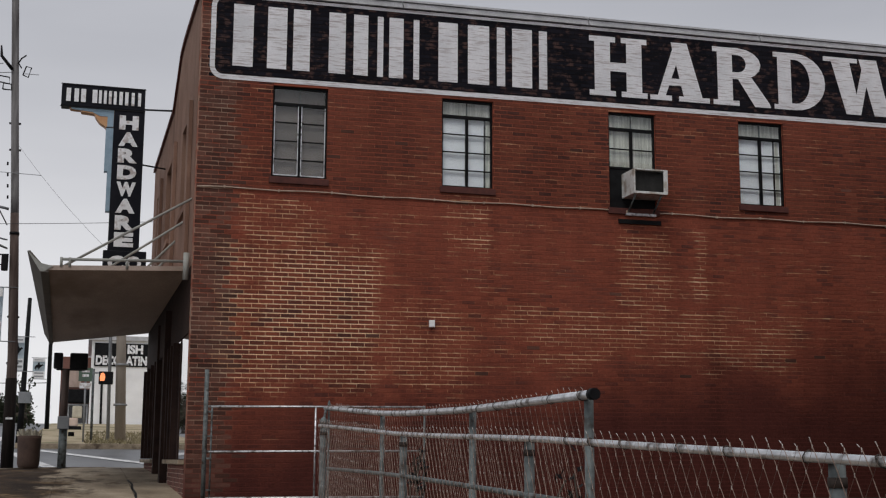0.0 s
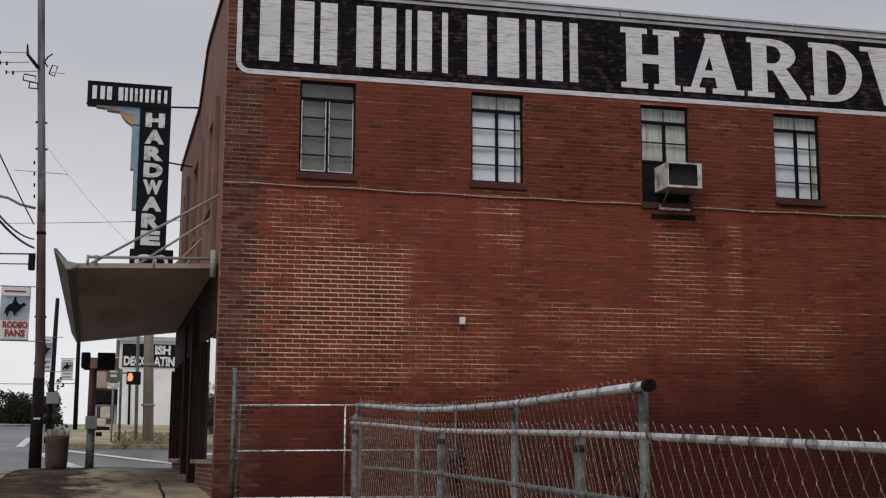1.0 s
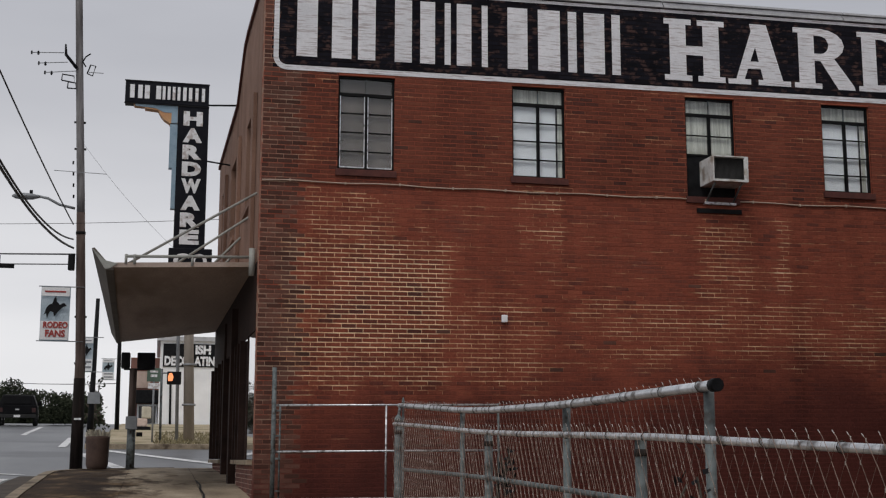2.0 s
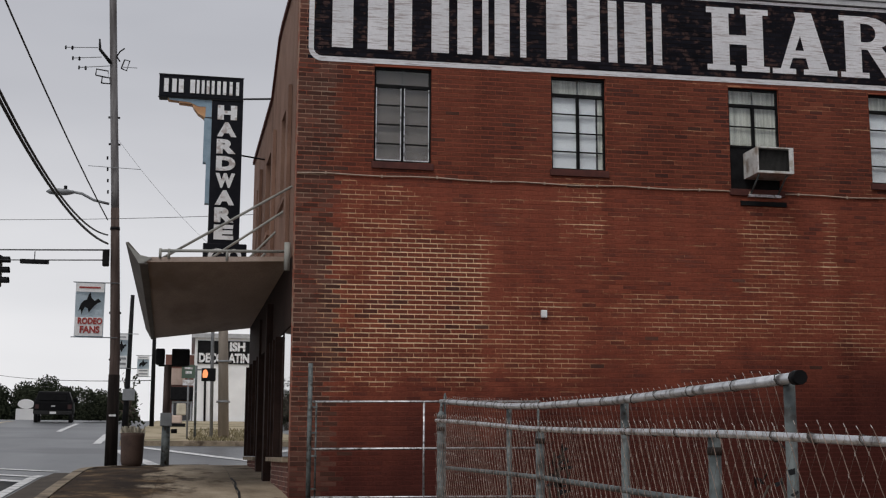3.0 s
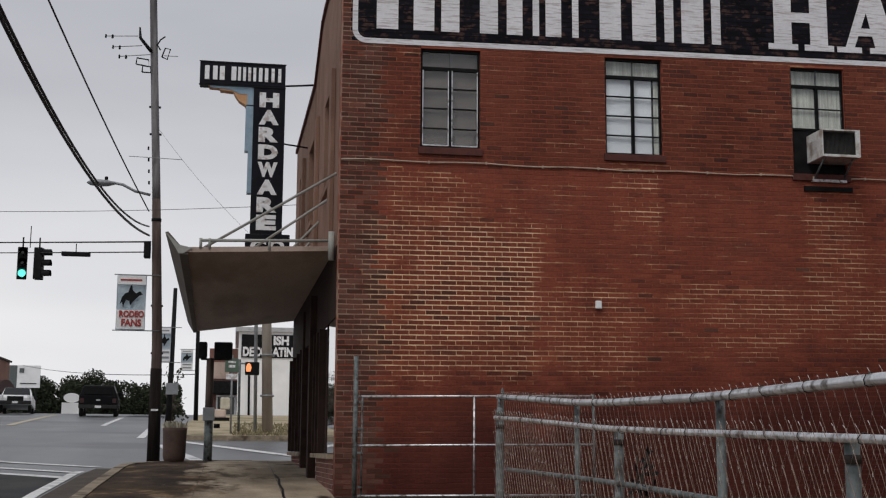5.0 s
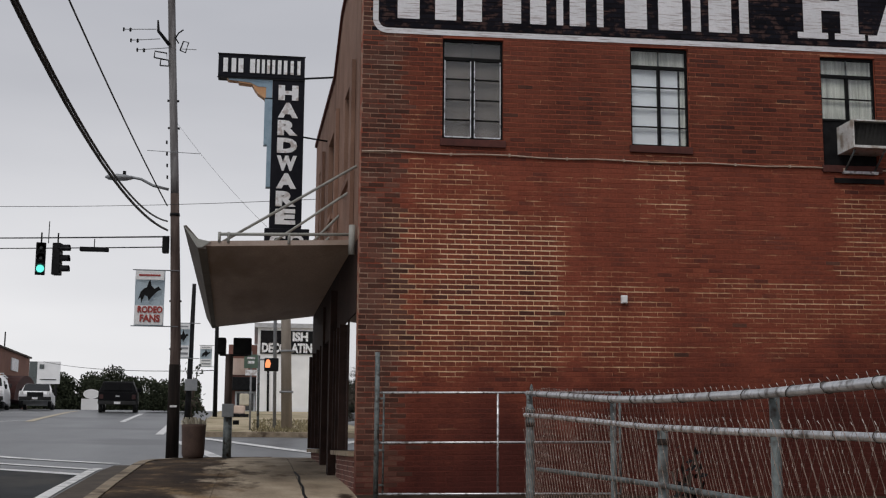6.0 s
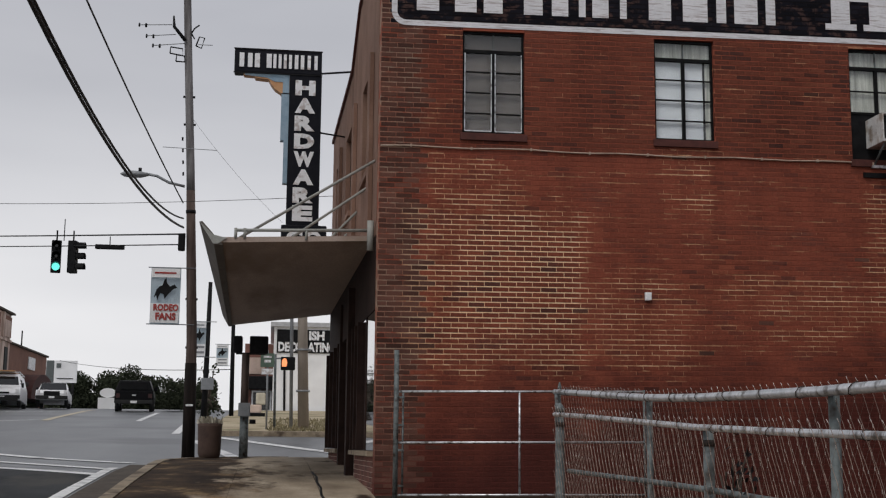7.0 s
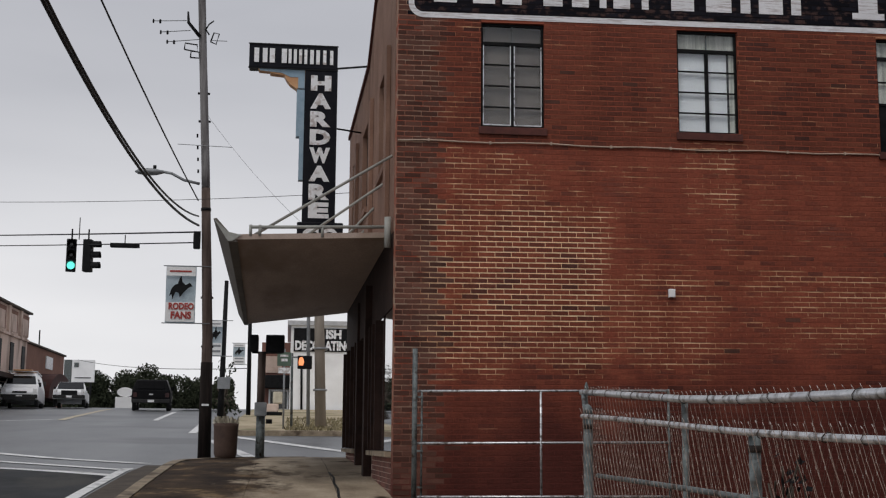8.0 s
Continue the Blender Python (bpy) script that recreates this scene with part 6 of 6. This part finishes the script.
def van_extra(v, ends):
    slant_glass(v, (1.68, 1.24), (1.18, 1.72), 0.80, 0.68, "windscreen")
    part("grille", boxed(-0.38, 0.38, ends[1] + 0.002, ends[1] + 0.02, 0.7, 0.8), M_BLACK, v)
    part("front_apron", boxed(-0.86, 0.86, ends[1] + 0.003, ends[1] + 0.14, 0.3, 0.52, bevel=0.03), M_RUBBER, v)
    for y in (-1.8, -0.4, 1.0):
        part("roof_bar", tubed([(-0.8, y, 2.0), (0.8, y, 2.0)], 0.03, 6), M_LETTER, v)
    for x in (-0.75, 0.75):
        part("roof_rack", tubed([(x, -2.1, 2.0), (x, 1.2, 2.0)], 0.03, 6), M_LETTER, v)
    part("ladder", boxed(-0.5, 0.5, -2.2, 1.3, 2.03, 2.09), M_ORANGE, v)
    for s in (-1, 1):
        part("mirror", boxed(*sorted((s * 0.86, s * 1.05)), 1.5, 1.6, 1.1, 1.35, bevel=0.02), M_BLACK, v)
        part("side_glass", boxed(*sorted((s * 0.84, s * 0.87)), 0.6, 1.4, 1.15, 1.55), M_CARGLASS, v)


vehicle("white cargo van with a ladder rack parked across the street", "van", M_CARWHITE,
        [(-2.4, 0.35), (2.4, 0.35), (2.45, 0.74), (2.3, 0.98), (1.7, 1.16), (-2.4, 1.16)], [(-2.38, 1.14), (1.78, 1.14), (1.12, 1.78), (0.85, 1.92), (-2.36, 1.92)], 0.98, (-1.6, 1.6), 0.36, -14.85, 76.6, 186, False, van_extra)


def pickup_extra(v, ends):
    slant_glass(v, (1.31, 1.04), (0.77, 1.46), 0.76, 0.68, "windscreen")
    part("grille", boxed(-0.45, 0.45, ends[1] + 0.002, ends[1] + 0.025, 0.62, 0.88), M_BLACK, v)
    for s in (-1, 1):
        part("mirror", boxed(*sorted((s * 0.84, s * 1.0)), 0.7, 0.8, 1.0, 1.2, bevel=0.02), M_BLACK, v)


vehicle("white pickup parked facing down the street", "white pickup", M_CARWHITE,
        [(-2.5, 0.4), (2.4, 0.4), (2.45, 0.78), (2.3, 0.96), (-2.5, 1.0)], [(-0.7, 0.98), (1.35, 0.98), (0.7, 1.5), (-0.5, 1.5)], 0.92, (-1.6, 1.6), 0.35, -12.85, 80.5, 186, False, pickup_extra)


# ---- trees ----
def tree(x, y, z, height, spread, label, leaves=900, leaf=0.22, bare=0.25):
    """A tapered trunk with limbs and a crown of leaf clumps with gaps."""
    t = thing("tree", label, "tree", "street trees")
    bm = bmesh.new()
    tube(bm, [(x, y, z), (x + 0.1, y, z + height * 0.3), (x - 0.05, y, z + height * 0.6)], [0.16 + height * 0.012, 0.12, 0.06], 8)
    tips = []
    for i in range(11):
        a, q = random.uniform(0, 6.28), random.uniform(0.35, 0.95)
        b = (x + 0.05, y, z + height * random.uniform(0.18, 0.5))
        e = (x + spread * q * math.cos(a), y + spread * q * math.sin(a), z + height * random.uniform(bare, 0.92))
        tips.append(e)
        tube(bm, [b, lerp(b, e, 0.5), e], [0.07, 0.045, 0.015], 5)
    part("trunk", bm, M_BARK, t)
    bm = bmesh.new()
    for i in range(leaves):
        off = Vector((random.gauss(0, 1), random.gauss(0, 1), random.gauss(0, 1))).normalized() * random.random() ** 0.45
        c = Vector(random.choice(tips)) + Vector((off.x * 0.40 * spread, off.y * 0.40 * spread, off.z * 0.19 * height))
        if c.z < z + 0.1:
            continue
        u = Vector((random.gauss(0, 1), random.gauss(0, 1), random.gauss(0, 1))).normalized()
        w = u.orthogonal().normalized()
        s = leaf * random.uniform(0.6, 1.4)
        bm.faces.new([bm.verts.new(c + p) for p in (-u * s, w * s * 0.55, u * s, -w * s * 0.55)])
    part("crown", bm, M_LEAF, t)
    return t


for x, y, h, s in ((-25, 132, 5.2, 3.4), (-20.5, 128, 4.6, 3.0), (-17.3, 126, 4.2, 2.8), (-14.8, 128, 5.0, 2.6), (-12.2, 126, 3.6, 2.5), (-9.6, 125, 3.8, 2.6), (-7.4, 127, 3.4, 2.2), (-31, 136, 6.0, 4.0), (-18.6, 122, 4.3, 2.6), (-16.0, 124, 4.9, 2.8), (-13.4, 123, 4.0, 2.4), (-11.0, 124, 3.9, 2.2)):
    tree(x, y, lie(y) - 0.9, h * 1.08, s * 1.15, "dark leafy tree at the crest of the street", 6000, 0.13, 0.05)
for x, y, h, s in ((-22, 160, 5, 7), (-14, 160, 4.4, 6), (-36, 165, 6, 8)):
    tree(x, y, lie(y) - 0.8, h, s, "dark distant tree behind the crest", 3200, 0.34, 0.05)
tree(-2.45, 52, lie(52), 2.3, 0.6, "thin dark shrub by the far kerb", 130, 0.085, 0.12)
bm = bmesh.new()
for i in range(6000):
    hx = random.uniform(-6, -3.1)
    c = Vector((hx, random.uniform(74, 78), lie(76) + random.random() * (1.35 + 0.3 * math.sin(hx * 3.1) + 0.2 * math.sin(hx * 7.3))))
    u = Vector((random.gauss(0, 1), random.gauss(0, 1), random.gauss(0, 1))).normalized()
    w = u.orthogonal().normalized()
    bm.faces.new([bm.verts.new(c + p * 0.075) for p in (-u, w * 0.6, u, -w * 0.6)])
tagged(part("hedge", bm, M_LEAF), "low dark hedge by the far kerb", "hedge", kind="stuff")

# ---- bricks of the side wall ----
COURSE, LONG, JOINT, HEAD = 0.0677, 0.213, 0.0155, 0.0078
verts, faces, mats = [], [], []
piece_at = []
rng = random.Random(5)


def add_brick(xa, xb, za, zb, mat):
    o, dip = rng.uniform(-0.0015, 0.0015), rng.uniform(-0.0022, 0.0022)
    b = len(verts)
    za, zb = za + RISE * (xa - SX) + rng.uniform(-0.0022, 0.0022), zb + RISE * (xa - SX) + rng.uniform(-0.0022, 0.0022)
    verts.extend([(xa, SY + o, za), (xb, SY + o, za + dip), (xb, SY + o, zb + dip), (xa, SY + o, zb), (xa, SY + 0.02, za), (xb, SY + 0.02, za), (xb, SY + 0.02, zb), (xa, SY + 0.02, zb)])
    for q in ((0, 1, 2, 3), (4, 0, 3, 7), (1, 5, 6, 2), (3, 2, 6, 7), (4, 5, 1, 0)):
        faces.append([b + i for i in q])
        mats.append(mat)


row = 0
z = 0.80
while z + COURSE < ROOF:
    za, zb = z + JOINT / 2, z + COURSE - JOINT / 2
    zm = (za + zb) / 2
    x = SX - (LONG / 2 if row % 2 else 0) + rng.uniform(-0.012, 0.012)
    tooth = SX + (0.60 if (row // 6) % 2 else 0.50) + rng.uniform(-0.05, 0.06)
    while x < 14.2:
        xa, xb = max(SX + 0.001, x + HEAD / 2), x + LONG - HEAD / 2
        spans = [(xa, xb)]
        for w in LEVEL_WINS:
            if w[2] - 0.02 < zb and za < w[3] + 0.005:
                spans = [s for a, b in spans for s in ((a, min(b, w[0])), (max(a, w[1]), b)) if s[1] - s[0] > 0.012]
        for a, b in spans:
            mid = (a + b) / 2
            if zm > ZB + 0.03 and mid > XL + 0.06 and zm < ZT:
                mat = 2
            elif mid < tooth:
                mat = 1
            else:
                mat = 1 if rng.random() < (0.009 if 2.9 < zm < 4.2 else 0.004) else 0
            if mat == 0 and b - a > LONG - HEAD - 0.004 and 2.2 < mid < 4.4 and 3.35 < zm < 5.45 and len(piece_at) < 300:
                piece_at.append((mid, zm))
            else:
                add_brick(a, b, za, zb, mat)
        x += LONG
    z += COURSE
    row += 1
me = bpy.data.meshes.new("brickwork")
me.from_pydata(verts, [], faces)
for m in (M_BRICK, M_DARKBRICK, M_SIGNBRICK):
    me.materials.append(m)
me.polygons.foreach_set("material_index", mats)
work = new("brickwork", me)
work.parent = wall
tagged(work, "rows of red painted bricks", kind="stuff")
h_l, h_h = (LONG - HEAD) / 2, (COURSE - JOINT) / 2
bm = bmesh.new()
box(bm, -h_l, h_l, 0, 0.02, -h_h, h_h)
me = bpy.data.meshes.new("brick")
bm.to_mesh(me)
bm.free()
me.materials.append(M_BRICK_PART)
for x, z in piece_at:
    b = new("brick", me)
    b.location = (x, SY + rng.uniform(-0.0015, 0.0015), z + RISE * (x - h_l - SX))
    b.parent = wall

# bulkhead bricks under the shop windows
bm = bmesh.new()
box(bm, 0, 0.02, -0.1, 0.1, -0.0285, 0.0285)
me = bpy.data.meshes.new("brick")
bm.to_mesh(me)
bm.free()
me.materials.append(M_BULKBRICK)
for y0, y1 in ((18.62, 21.58), (24.42, 27.45)):
    for r in range(9):
        zc = 1.495 - r * COURSE
        y = y0 + 0.12 + (0.1 if r % 2 else 0)
        while y < y1 - 0.1:
            if zc > lie(y) - 0.05:
                b = new("brick", me)
                b.location = (fx(y, 0.0) + 0.012, y, zc)
                b.rotation_euler = (0, 0, math.atan(-KX))
                b.parent = store
            y += LONG
